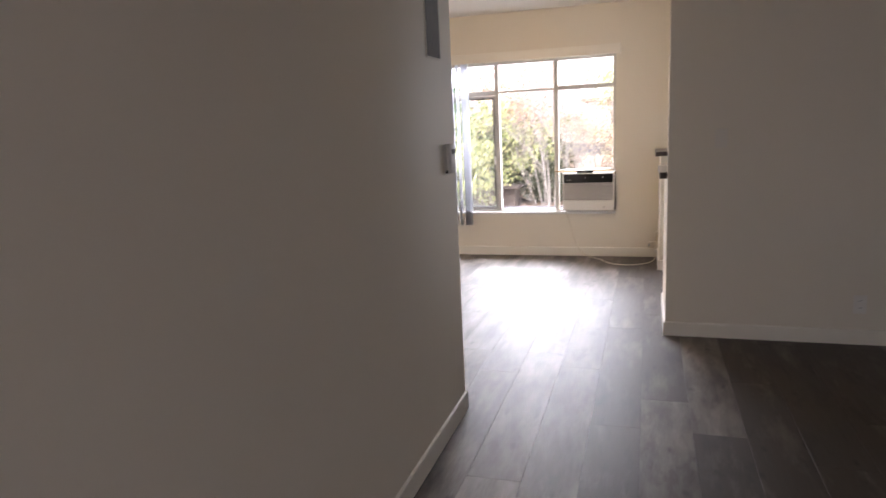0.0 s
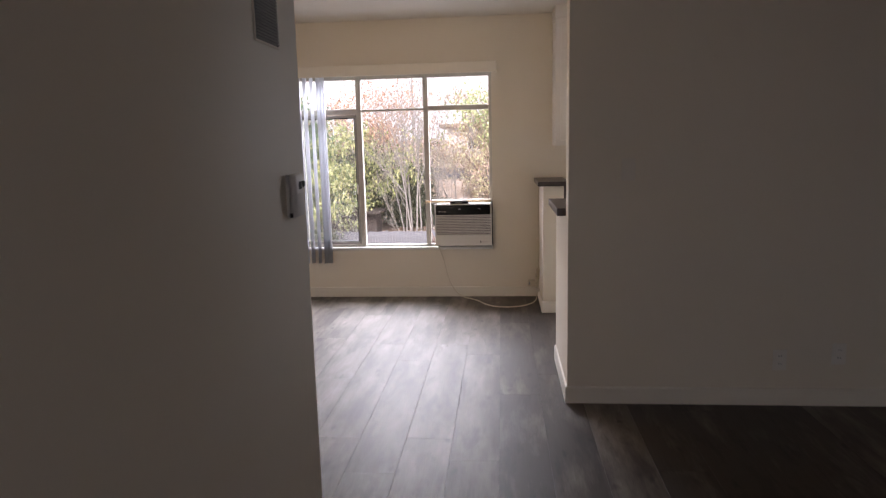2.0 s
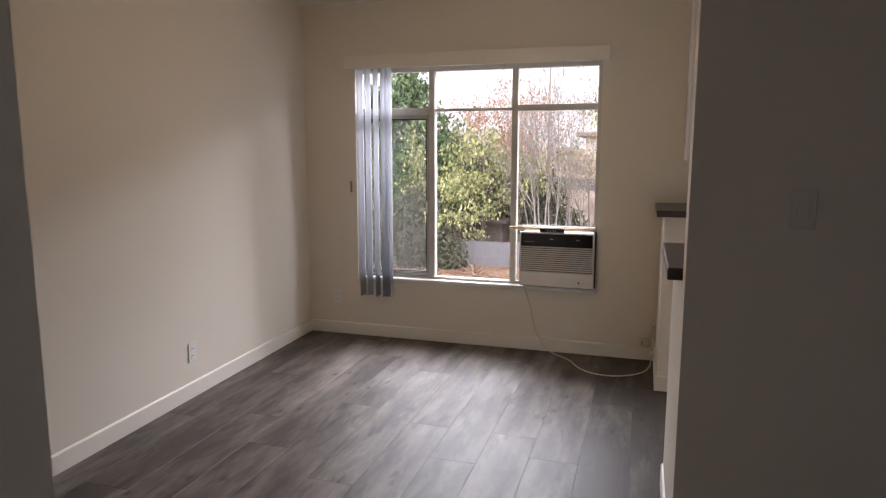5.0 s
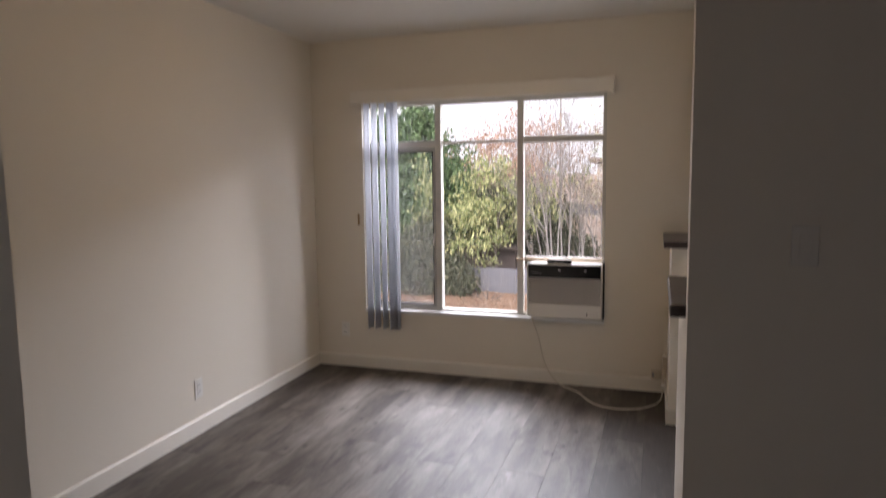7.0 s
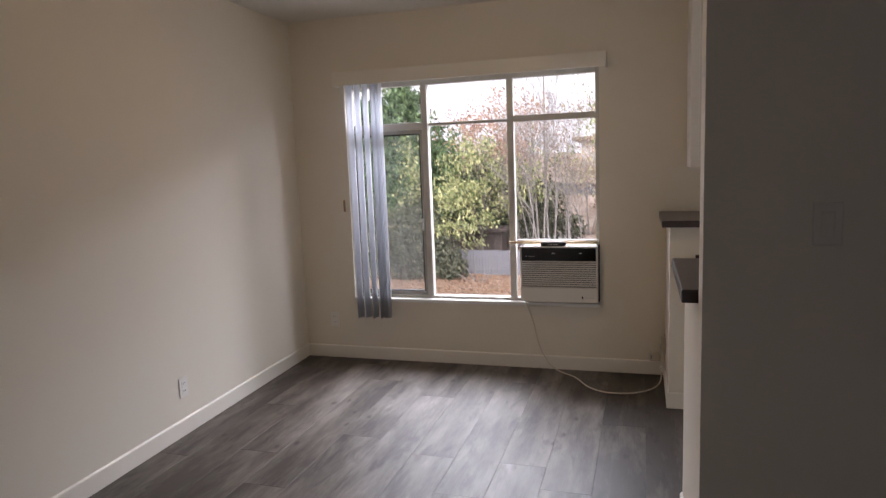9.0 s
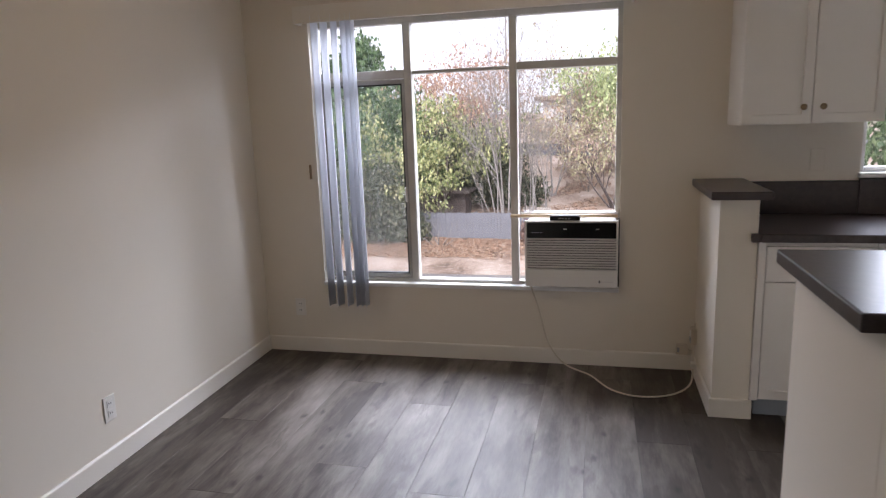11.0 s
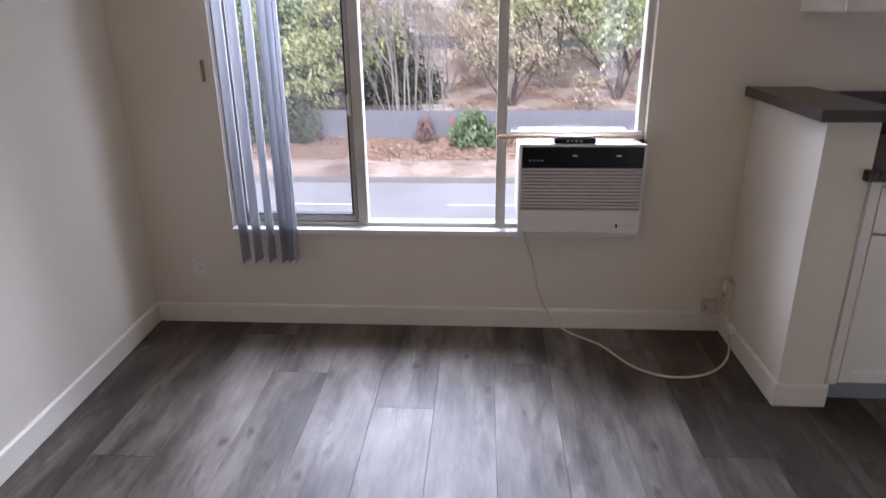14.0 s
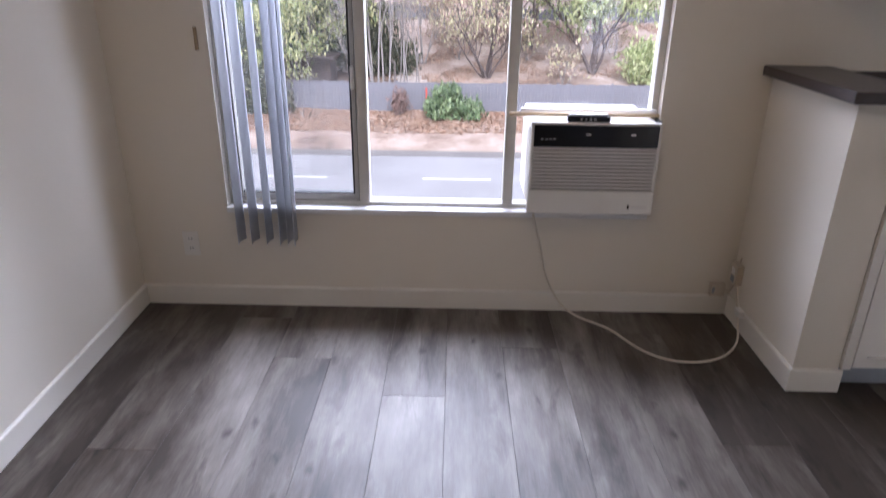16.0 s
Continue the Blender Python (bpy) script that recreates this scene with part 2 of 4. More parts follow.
YELLOW = leafy("yellow_green_leaves", [(0, (0.09, 0.13, 0.045)), (0.5, (0.29, 0.33, 0.13)), (1, (0.60, 0.59, 0.29))])
ORANGE = leafy("russet_leaves", [(0, (0.26, 0.13, 0.09)), (0.5, (0.46, 0.28, 0.19)), (1, (0.56, 0.42, 0.29))])
PINKISH = leafy("faded_autumn_leaves", [(0, (0.28, 0.20, 0.15)), (0.5, (0.46, 0.36, 0.27)), (0.8, (0.46, 0.45, 0.24)), (1, (0.62, 0.57, 0.40))])
GREEN = leafy("fresh_green_leaves", [(0, (0.17, 0.22, 0.085)), (0.5, (0.38, 0.45, 0.20)), (1, (0.64, 0.67, 0.37))])
SHRUB = leafy("shrub_green_leaves", [(0, (0.05, 0.085, 0.04)), (0.6, (0.12, 0.19, 0.08)), (1, (0.24, 0.32, 0.15))])
FADED = leafy("pinkish_and_lime_leaves", [(0, (0.36, 0.25, 0.20)), (0.45, (0.52, 0.40, 0.33)), (0.6, (0.48, 0.47, 0.24)), (1, (0.66, 0.63, 0.40))])
REDDISH = leafy("red_brown_twigs", [(0, (0.13, 0.085, 0.07)), (1, (0.28, 0.19, 0.16))])
HOUSEW = plain("pale_house_wall", (0.55, 0.53, 0.50), 0.9, vary=0.06)
ROOFM = plain("brown_roof", (0.22, 0.17, 0.14), 0.9, vary=0.15)
REDPAINT = plain("red_paint", (0.55, 0.08, 0.05), 0.5)
PANE_DARK = plain("dark_window_glass", (0.03, 0.035, 0.04), 0.1)


# ---- mesh helpers ----
def boxed(bm, x0, x1, y0, y1, z0, z1, bevel=0.0, turn=None):
    """Adds one box, with rounded edges where bevel is given."""
    got = bmesh.ops.create_cube(bm, size=1.0)["verts"]
    m = Matrix.Translation(((x0 + x1) / 2, (y0 + y1) / 2, (z0 + z1) / 2)) @ Matrix.Diagonal((abs(x1 - x0), abs(y1 - y0), abs(z1 - z0), 1))
    bmesh.ops.transform(bm, matrix=(turn @ m) if turn else m, verts=got)
    if bevel:
        edges = list({e for v in got for e in v.link_edges})
        bmesh.ops.bevel(bm, geom=edges, offset=bevel, segments=2, affect="EDGES", profile=0.5)
    return bm


def block(*dims, bevel=0.0):
    return boxed(bmesh.new(), *dims, bevel=bevel)


def lathe(bm, profile, m=None, steps=32):
    """A turned shape from (radius, height) pairs."""
    rings = []
    for r, z in profile:
        rings.append([bm.verts.new((max(r, 1e-4) * math.cos(2 * math.pi * k / steps), max(r, 1e-4) * math.sin(2 * math.pi * k / steps), z)) for k in range(steps)])
    for a, b in zip(rings, rings[1:]):
        for k in range(steps):
            bm.faces.new((a[k], a[(k + 1) % steps], b[(k + 1) % steps], b[k]))
    bm.faces.new(rings[0])
    bm.faces.new(rings[-1])
    if m:
        bmesh.ops.transform(bm, matrix=m, verts=[v for ring in rings for v in ring])
    bmesh.ops.recalc_face_normals(bm, faces=bm.faces)
    return bm


def meshed(name, bm, mat, smooth=False):
    me = bpy.data.meshes.new(name)
    bm.to_mesh(me)
    bm.free()
    me.materials.append(mat)
    if smooth:
        for p in me.polygons:
            p.use_smooth = True
    return me


def part(name, bm, mat, parent, label="", smooth=False):
    ob = new(name, meshed(name, bm, mat, smooth))
    ob.parent = parent
    return tagged(ob, label)


def thing(name, label, category, at=(0, 0, 0), group="", kind=""):
    ob = new(name)
    ob.location = at
    ob.empty_display_size = 0.1
    return tagged(ob, label, category, group, kind)


def solid(name, bm, mat, label, category, group="", kind="", smooth=False):
    return tagged(new(name, meshed(name, bm, mat, smooth)), label, category, group, kind)


def tube(name, points, radius, mat, parent=None, res=3):
    """A round cord along smooth points, as a mesh."""
    cu = bpy.data.curves.new(name, "CURVE")
    cu.dimensions, cu.bevel_depth, cu.bevel_resolution, cu.resolution_u = "3D", radius, res, 8
    sp = cu.splines.new("NURBS")
    sp.points.add(len(points) - 1)
    for p, q in zip(sp.points, points):
        p.co = (*q, 1)
    sp.use_endpoint_u, sp.order_u = True, 4
    tmp = bpy.data.objects.new(name, cu)
    me = bpy.data.meshes.new_from_object(tmp)
    bpy.data.objects.remove(tmp)
    me.materials.clear()
    me.materials.append(mat)
    for p in me.polygons:
        p.use_smooth = True
    ob = new(name, me)
    if parent:
        ob.parent = parent
    return ob


# ---- structure ----
CEILING = 2.545
BACK = 0.012      # room face of the window wall
WX0, WX1, WZ0, WZ1 = 0.415, 2.245, 0.475, 2.07     # dining window opening
KX0, KX1, KZ0, KZ1 = 3.445, 4.75, 1.125, 2.12      # kitchen window opening
EAST, SOUTH = 6.2, -9.4
LE = -3.911      # where the hall wall ends

bm = bmesh.new()
Y0, Y1 = BACK, BACK + 0.15
for x0, x1, z0, z1 in [(-0.162, WX0, 0, 2.6), (WX0, WX1, 0, WZ0), (WX0, WX1, WZ1, 2.6), (WX1, KX0, 0, 2.6), (KX0, KX1, 0, KZ0), (KX0, KX1, KZ1, 2.6), (KX1, EAST, 0, 2.6)]:
    boxed(bm, x0, x1, Y0, Y1, z0, z1)
solid("wall_north", bm, PAINT, "cream painted wall with two window openings", "wall", kind="structure")
SKEW = pose(0, 0, 0, 0, 0, 1.5)      # the dining wall stands slightly out of square
wall_west = solid("wall_west", block(-0.162, -0.012, -4.09, BACK, 0, 2.6), PAINT, "cream painted dining area wall", "wall", kind="structure")
wall_west.matrix_world = SKEW
bm = block(-0.012, 1.676, -4.09, LE, 0, 2.6)
boxed(bm, 1.556, 1.676, SOUTH, -4.09, 0, 2.6)
solid("wall_hall", bm, PAINT, "cream painted hall wall ending at the dining area", "wall", kind="structure")
solid("wall_partition", block(2.680, EAST, -2.543, -2.42, 0, 2.6), PAINT, "cream painted partition between living room and kitchen", "wall", kind="structure")
solid("wall_east", block(EAST, EAST + 0.15, SOUTH, Y1, 0, 2.6), PAINT, "plain cream wall", "wall", kind="structure")
# the opening here is added out of view, only to let light in
bm = bmesh.new()
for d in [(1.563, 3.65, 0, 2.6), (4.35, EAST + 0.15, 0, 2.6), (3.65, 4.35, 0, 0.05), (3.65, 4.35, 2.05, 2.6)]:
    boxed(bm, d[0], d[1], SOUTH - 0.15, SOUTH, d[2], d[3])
solid("wall_south", bm, PAINT, "plain cream wall with an added opening for fill light, out of view", "wall", kind="structure")
solid("ceiling", block(-0.162, EAST + 0.15, SOUTH - 0.15, Y1, CEILING, CEILING + 0.12), CEIL, "off-white painted plaster ceiling", "ceiling", kind="structure")
floor = solid("floor", block(-0.162, EAST + 0.15, SOUTH - 0.15, Y1, -0.15, -0.004), SUB, "grey wood-look vinyl plank floor", "floor", kind="structure")


def skirting(name, x0, x1, y0, y1):
    bm = block(x0, x1, y0, y1, 0, 0.095)
    along = Vector((1, 0, 0)) if x1 - x0 > y1 - y0 else Vector((0, 1, 0))
    tops = [e for e in bm.edges if min(v.co.z for v in e.verts) > 0.09 and abs((e.verts[0].co - e.verts[1].co).normalized().dot(along)) > 0.9]
    room = Vector((2.2, -3.0, 0.0))
    tops.sort(key=lambda e: abs(((e.verts[0].co + e.verts[1].co) / 2 - room).dot(Vector((along.y, along.x, 0)))))
    bmesh.ops.bevel(bm, geom=tops[:1], offset=0.0105, segments=3, profile=0.5, affect="EDGES")
    return solid(name, bm, TRIM, "cream painted wooden baseboard", "baseboard", kind="structure")


skirting("baseboard_north", 0.0, 2.658, 0.0, BACK)
skirting("baseboard_west", -0.012, 0.0, LE, BACK).matrix_world = SKEW
skirting("baseboard_return", 0.0, 1.676, LE, LE + 0.012)
skirting("baseboard_hall", 1.676, 1.688, SOUTH, LE + 0.012)
skirting("baseboard_partition", 2.669, EAST, -2.555, -2.543)
skirting("baseboard_bar_end", 2.669, 2.680, -2.543, -1.790)
skirting("baseboard_pony_end", 2.67, 2.852, -0.607, -0.595)
skirting("baseboard_pony_side", 2.658, 2.67, -0.607, BACK)


# ---- dining window ----
def window_unit():
    w = thing("window_1", "white-framed three-part window with a side casement", "window", (WX0, 0.07, WZ0), kind="structure")
    o = Matrix.Translation((-WX0, -0.07, -WZ0))

    def bar(name, mat, *d, bevel=0.003, label="", under=None):
        b = block(*d, bevel=bevel)
        bmesh.ops.transform(b, matrix=o, verts=b.verts)
        return part(name, b, mat, under or w, label)
    ya, yb = 0.055, 0.115
    bar("window_frame", SASH, WX0, WX0 + 0.03, ya, yb, WZ0, WZ1)
    bar("window_frame", SASH, WX1 - 0.028, WX1, ya, yb, WZ0, WZ1)
    bar("window_frame", SASH, WX0 + 0.03, WX1 - 0.028, ya, yb, WZ1 - 0.035, WZ1)
    bar("window_frame", SASH, WX0 + 0.03, WX1 - 0.028, ya, yb, WZ0, WZ0 + 0.022)
    bar("mullion", SASH, 0.992, 1.036, ya - 0.004, yb, WZ0 + 0.022, WZ1 - 0.035)
    bar("mullion", SASH, 1.618, 1.662, ya - 0.004, yb, WZ0 + 0.022, WZ1 - 0.035)
    bar("transom", SASH, WX0 + 0.03, 0.992, ya, yb, 1.722, 1.772)
    bar("transom", SASH, 1.036, 1.618, ya + 0.012, yb - 0.01, 1.744, 1.764)
    bar("transom", SASH, 1.662, WX1 - 0.028, ya, yb, 1.738, 1.782)
    # casement sash
    c0, c1, s0, s1 = WX0 + 0.034, 0.989, WZ0 + 0.026, 1.718
    sash = bar("casement", METAL, c0, c0 + 0.026, ya + 0.004, yb - 0.012, s0, s1, label="grey metal casement sash")
    bar("stile", METAL, c1 - 0.018, c1, ya + 0.004, yb - 0.012, s0, s1, under=sash)
    bar("rail", METAL, c0 + 0.026, c1 - 0.018, ya + 0.004, yb - 0.012, s1 - 0.026, s1, under=sash)
    bar("rail", METAL, c0 + 0.026, c1 - 0.018, ya + 0.004, yb - 0.012, s0, s0 + 0.026, under=sash)
    bar("seal", SEAL, c1 - 0.026, c1 - 0.018, ya + 0.01, yb - 0.02, s0 + 0.026, s1 - 0.026, bevel=0, under=sash)
    bar("seal", SEAL, c0 + 0.026, c1 - 0.026, ya + 0.01, yb - 0.02, s1 - 0.034, s1 - 0.026, bevel=0, under=sash)
    bar("seal", SEAL, c0 + 0.026, c1 - 0.026, ya + 0.01, yb - 0.02, s0 + 0.026, s0 + 0.032, bevel=0, under=sash)
    bar("latch", WHITE, 0.972, 0.986, 0.036, 0.058, 0.985, 1.075, bevel=0.004, under=sash, label="white casement latch")
    yg = 0.088
    for name, x0, x1, z0, z1, mat in [("pane", WX0 + 0.03, 0.992, 1.772, WZ1 - 0.035, GLASS), ("pane", 1.036, 1.618, 1.764, WZ1 - 0.035, GLASS),
                                     ("pane", 1.662, WX1 - 0.028, 1.782, WZ1 - 0.035, GLASS), ("pane", 1.036, 1.618, WZ0 + 0.022, 1.744, GLASS),
                                     ("pane", 1.662, WX1 - 0.028, 0.905, 1.738, GLASS), ("pane", c0 + 0.026, c1 - 0.026, s0 + 0.032, s1 - 0.034, HAZED)]:
        p = bar(name, mat, x0, x1, yg, yg + 0.004, z0, z1, bevel=0)
        p.visible_shadow = False
    bar("window_sill", WHITE, WX0 - 0.002, WX1, -0.004, 0.055, WZ0 - 0.022, WZ0 + 0.004, bevel=0.005, label="white painted window sill")
    return w


window_unit()

# outer cladding reveals the opening's depth
bm = bmesh.new()
for x0, x1, z0, z1 in [(-0.5, WX0 - 0.05, -6, 3.2), (WX1 + 0.05, KX0 - 0.05, -6, 3.2), (KX1 + 0.05, EAST + 0.6, -6, 3.2), (WX0 - 0.05, WX1 + 0.05, -6, WZ0 - 0.06), (WX0 - 0.05, WX1 + 0.05, WZ1 + 0.05, 3.2),
                       (KX0 - 0.05, KX1 + 0.05, -6, KZ0 - 0.06), (KX0 - 0.05, KX1 + 0.05, KZ1 + 0.05, 3.2)]:
    boxed(bm, x0, x1, Y1 + 0.001, Y1 + 0.02, z0, z1)
solid("wall_outer", bm, SIDING, "outside stucco face of the building", "wall", kind="structure")


# ---- kitchen window ----
def kitchen_window():
    w = thing("window_2", "white-framed kitchen window over the counter", "window", (KX0, 0.07, KZ0), kind="structure")
    o = Matrix.Translation((-KX0, -0.07, -KZ0))
    for name, mat, d in [("window_frame", WHITE, (KX0, KX0 + 0.03, 0.05, 0.11, KZ0, KZ1)), ("window_frame", WHITE, (KX1 - 0.03, KX1, 0.05, 0.11, KZ0, KZ1)),
                         ("window_frame", WHITE, (KX0 + 0.03, KX1 - 0.03, 0.05, 0.11, KZ0, KZ0 + 0.03)), ("window_frame", WHITE, (KX0 + 0.03, KX1 - 0.03, 0.05, 0.11, KZ1 - 0.03, KZ1)),
                         ("mullion", WHITE, (4.08, 4.115, 0.055, 0.105, KZ0 + 0.03, KZ1 - 0.03)),
                         ("pane", GLASS, (KX0 + 0.03, 4.08, 0.08, 0.084, KZ0 + 0.03, KZ1 - 0.03)), ("pane", GLASS, (4.115, KX1 - 0.03, 0.08, 0.084, KZ0 + 0.03, KZ1 - 0.03)),
                         ("window_sill", WHITE, (KX0 - 0.01, KX1 + 0.01, -0.02, 0.05, KZ0 - 0.02, KZ0 + 0.004))]:
        b = block(*d, bevel=0 if name == "pane" else 0.003)
        bmesh.ops.transform(b, matrix=o, verts=b.verts)
        p = part(name, b, mat, w)
        if name == "pane":
            p.visible_shadow = False


kitchen_window()

# ---- pony wall and bar ----
pony = thing("pony_wall", "white half-height wall with a dark brown cap", "half wall", (2.67, 0, 0), kind="structure")
b = block(0, 0.17, -0.595, BACK, 0, 1.070, bevel=0.002)
part("wall", b, PAINT, pony)
b = block(-0.045, 0.215, -0.642, BACK, 1.070, 1.108, bevel=0.004)
part("cap", b, COUNTER, pony, "dark brown laminate cap")

bar_wall = thing("breakfast_bar", "white bar-height half wall with a glossy brown top", "breakfast bar", (2.680, -2.42, 0), kind="structure")
part("wall", block(0, 0.62, 0.0, 0.636, 0, 1.024, bevel=0.003), PAINT, bar_wall)
part("countertop", block(-0.048, 0.70, 0.020, 0.668, 1.026, 1.068, bevel=0.005), COUNTER, bar_wall, "glossy dark brown laminate countertop")


# ---- kitchen ----
def shaker(x0, x1, z0, z1, y, rail=0.06, thick=0.018):
    """One framed door front with a recessed middle; y is its face."""
    bm = block(x0, x1, y, y + thick, z0, z1)
    face = min(bm.faces, key=lambda f: f.calc_center_median().y)
    rim = list(face.edges)
    bmesh.ops.inset_region(bm, faces=[face], thickness=rail)
    bmesh.ops.inset_region(bm, faces=[face], thickness=0.0025)
    for v in face.verts:
        v.co.y += 0.011
    bmesh.ops.bevel(bm, geom=[e for e in rim if e.is_valid], offset=0.0015, segments=2, affect="EDGES")
    return bm


def base_cabinet(x0, width, handles=True):
    c = thing("base_cabinet", "white shaker base cabinet with a drawer over a door", "cabinet", (x0, -0.59, 0), "kitchen base cabinets")
    part("body", block(0, width, 0.0, 0.595, 0.10, 0.872), CAB, c)
    d = part("drawer", block(0.003, width - 0.003, -0.019, -0.001, 0.690, 0.852, bevel=0.002), CAB, c)
    e = part("door", shaker(0.003, width - 0.003, 0.108, 0.682, -0.019), CAB, c)
    part("toe_kick", block(0, width, 0.05, 0.065, 0.0, 0.10), TOE, c, "grey recessed toe kick")
    return c


part("filler", block(0, 0.0325, -0.003, 0.02, 0.10, 0.872), CAB, thing("cabinet_filler", "white filler strip beside the half wall", "cabinet trim", (2.842, -0.605, 0)))
for k in range(5):
    base_cabinet(2.875 + k * 0.46, 0.457)

counter = thing("kitchen_counter", "dark brown laminate counter with a tall backsplash", "counter", (2.80, 0, 0))
part("worktop", block(0.043, 2.42, -0.640, BACK - 0.001, 0.876, 0.914, bevel=0.006), COUNTER, counter)
part("worktop_end", block(0.005, 0.043, -0.640, -0.6085, 0.876, 0.914, bevel=0.004), COUNTER, counter)
part("backsplash", block(0.09, 0.640, -0.012, BACK - 0.001, 0.915, 1.090, bevel=0.003), COUNTER, counter, "dark brown backsplash")
part("backsplash", block(0.641, 2.42, -0.012, BACK - 0.001, 0.915, 1.100, bevel=0.003), COUNTER, counter)


def knob(parent, x, z):
    b = lathe(bmesh.new(), [(0.006, 0), (0.005, 0.010), (0.014, 0.016), (0.015, 0.022), (0.010, 0.027), (0.0, 0.028)], pose(x, -0.019, z, 90, 0, 0), 16)
    part("knob", b, BRASS, parent, "antique brass knob", smooth=True)


def wall_cabinet(x0, width):
    c = thing("wall_cabinet", "white two-door shaker wall cabinet with brass knobs", "cabinet", (x0, -0.312, 1.395), "kitchen wall cabinets")
    part("body", block(0, width, 0.0, 0.323, 0.0, 1.05), CAB, c)
    mid = width / 2
    left = part("door", shaker(0.002, mid - 0.0015, 0.002, 1.048, -0.019), CAB, c)
    right = part("door", shaker(mid + 0.0015, width - 0.002, 0.002, 1.048, -0.019), CAB, c)
    knob(left, mid - 0.042, 0.078)
    knob(right, mid + 0.042, 0.078)
    part("crown", block(-0.004, width + 0.004, -0.024, 0.323, 1.0515, CEILING - 1.396, bevel=0.002), CAB, c)
    return c


wall_cabinet(2.790, 0.622)



# ---- ceiling lamp ----
lamp = thing("ceiling_light", "lit flush ceiling light with a frosted glass bowl", "ceiling light", (1.452, -1.69, CEILING))
part("pan", lathe(bmesh.new(), [(0.165, 0.0), (0.178, -0.006), (0.180, -0.018), (0.168, -0.034), (0.150, -0.048), (0.139, -0.056), (0.128, -0.056)], steps=48), BRONZE, lamp, "brushed bronze pan", smooth=True)
bowl = [(0.134 * math.cos(a), -0.052 - 0.084 * math.sin(a)) for a in [k * math.pi / 2 / 12 for k in range(12)]] + [(0.004, -0.136)]
part("bowl", lathe(bmesh.new(), bowl, steps=48), DOME, lamp, "glowing frosted glass bowl", smooth=True)
part("finial", lathe(bmesh.new(), [(0.019, -0.133), (0.020, -0.139), (0.012, -0.144), (0.010, -0.150), (0.004, -0.157), (0.0, -0.158)], steps=20), BRONZE, lamp, smooth=True)


# ---- vertical blind ----
def vane(width=0.086, height=1.752, bow=0.010):
    b = bmesh.new()
    n, rows = 8, 2
    front, rear = [], []
    for k in range(n + 1):
        u = k / n * 2 - 1
        x, y = u * width / 2, bow * (1 - u * u)
        front.append([b.verts.new((x, y, z)) for z in (0, -height)])
        rear.append([b.verts.new((x, y + 0.0012, z)) for z in (0, -height)])
    for k in range(n):
        b.faces.new((front[k][0], front[k][1], front[k + 1][1], front[k + 1][0]))
        b.faces.new((rear[k][0], rear[k + 1][0], rear[k + 1][1], rear[k][1]))
        b.faces.new((front[k][1], rear[k][1], rear[k + 1][1], front[k + 1][1]))
    b.faces.new((front[0][0], rear[0][0], rear[0][1], front[0][1]))
    b.faces.new((front[n][0], front[n][1], rear[n][1], rear[n][0]))
    return b


blind = thing("vertical_blind", "pale blue-grey vertical blind drawn to one side under a valance", "window blind", (0.37, -0.06, 2.055))
part("valance", block(0, 1.925, -0.030, -0.018, -0.004, 0.092, bevel=0.003), TRIM, blind, "cream valance board")
part("valance_return", block(0, 0.010, -0.018, 0.072, -0.004, 0.092, bevel=0.002), TRIM, blind)
part("valance_return", block(1.915, 1.925, -0.018, 0.072, -0.004, 0.092, bevel=0.002), TRIM, blind)
part("headrail", block(0.014, 1.90, -0.010, 0.035, 0.040, 0.075), PLASTIC, blind)
vane_mesh = None
rng = random.Random(3)
for k, (x, a) in enumerate([(0.118, 84), (0.176, 83), (0.240, 86), (0.300, 82), (0.330, 86), (0.356, 96)]):
    if vane_mesh is None:
        v = part("vane", vane(), VANE, blind, smooth=True)
        vane_mesh = v.data
    else:
        v = new("vane", vane_mesh)
        v.parent = blind
    v.location, v.rotation_euler = (x, 0.005 + rng.uniform(-0.004, 0.004), 0.035), (0, 0, radians(a))
wand = thing("blind_cleat", "small brown blind cord cleat on the wall", "cord cleat", (0.372, BACK, 1.18))
part("cleat", block(-0.006, 0.006, -0.016, 0.0, -0.045, 0.045, bevel=0.003), BRASS, wand)


# ---- window air conditioner ----
AX0, AX1, AZ0, AZ1, AF = 1.712, 2.236, 0.498, 0.886, -0.075
ac = thing("air_conditioner", "white window air conditioner with a black control strip", "air conditioner", (AX0, 0, AZ0))
W, H = AX1 - AX0, AZ1 - AZ0
part("case", block(0.012, W - 0.012, -0.045, 0.36, 0.006, H - 0.004, bevel=0.006), PLASTIC, ac, "white metal case")
front = part("front_panel", block(0, W, AF, -0.044, 0.0, 0.105, bevel=0.006), PLASTIC, ac)
part("side_cheek", block(0, 0.012, AF, -0.044, 0.106, H, bevel=0.004), PLASTIC, ac)
part("side_cheek", block(W - 0.012, W, AF, -0.044, 0.106, H, bevel=0.004), PLASTIC, ac)
part("top_lip", block(0.012, W - 0.012, AF + 0.002, -0.044, H - 0.012, H, bevel=0.003), PLASTIC, ac)
part("control_strip", block(0.012, W - 0.012, AF - 0.001, -0.046, 0.288, H - 0.012, bevel=0.002), BLACK, ac, "glossy black control strip")
part("recess", block(0.012, W - 0.012, -0.056, -0.046, 0.106, 0.288), DARK, ac)
for k in range(12):
    z = 0.113 + k * 0.0148
    b = bmesh.new()
    boxed(b, 0.0125, W - 0.0125, AF + 0.001, -0.058, z, z + 0.0092, bevel=0.0012)
    part("slat", b, GREYP, ac)
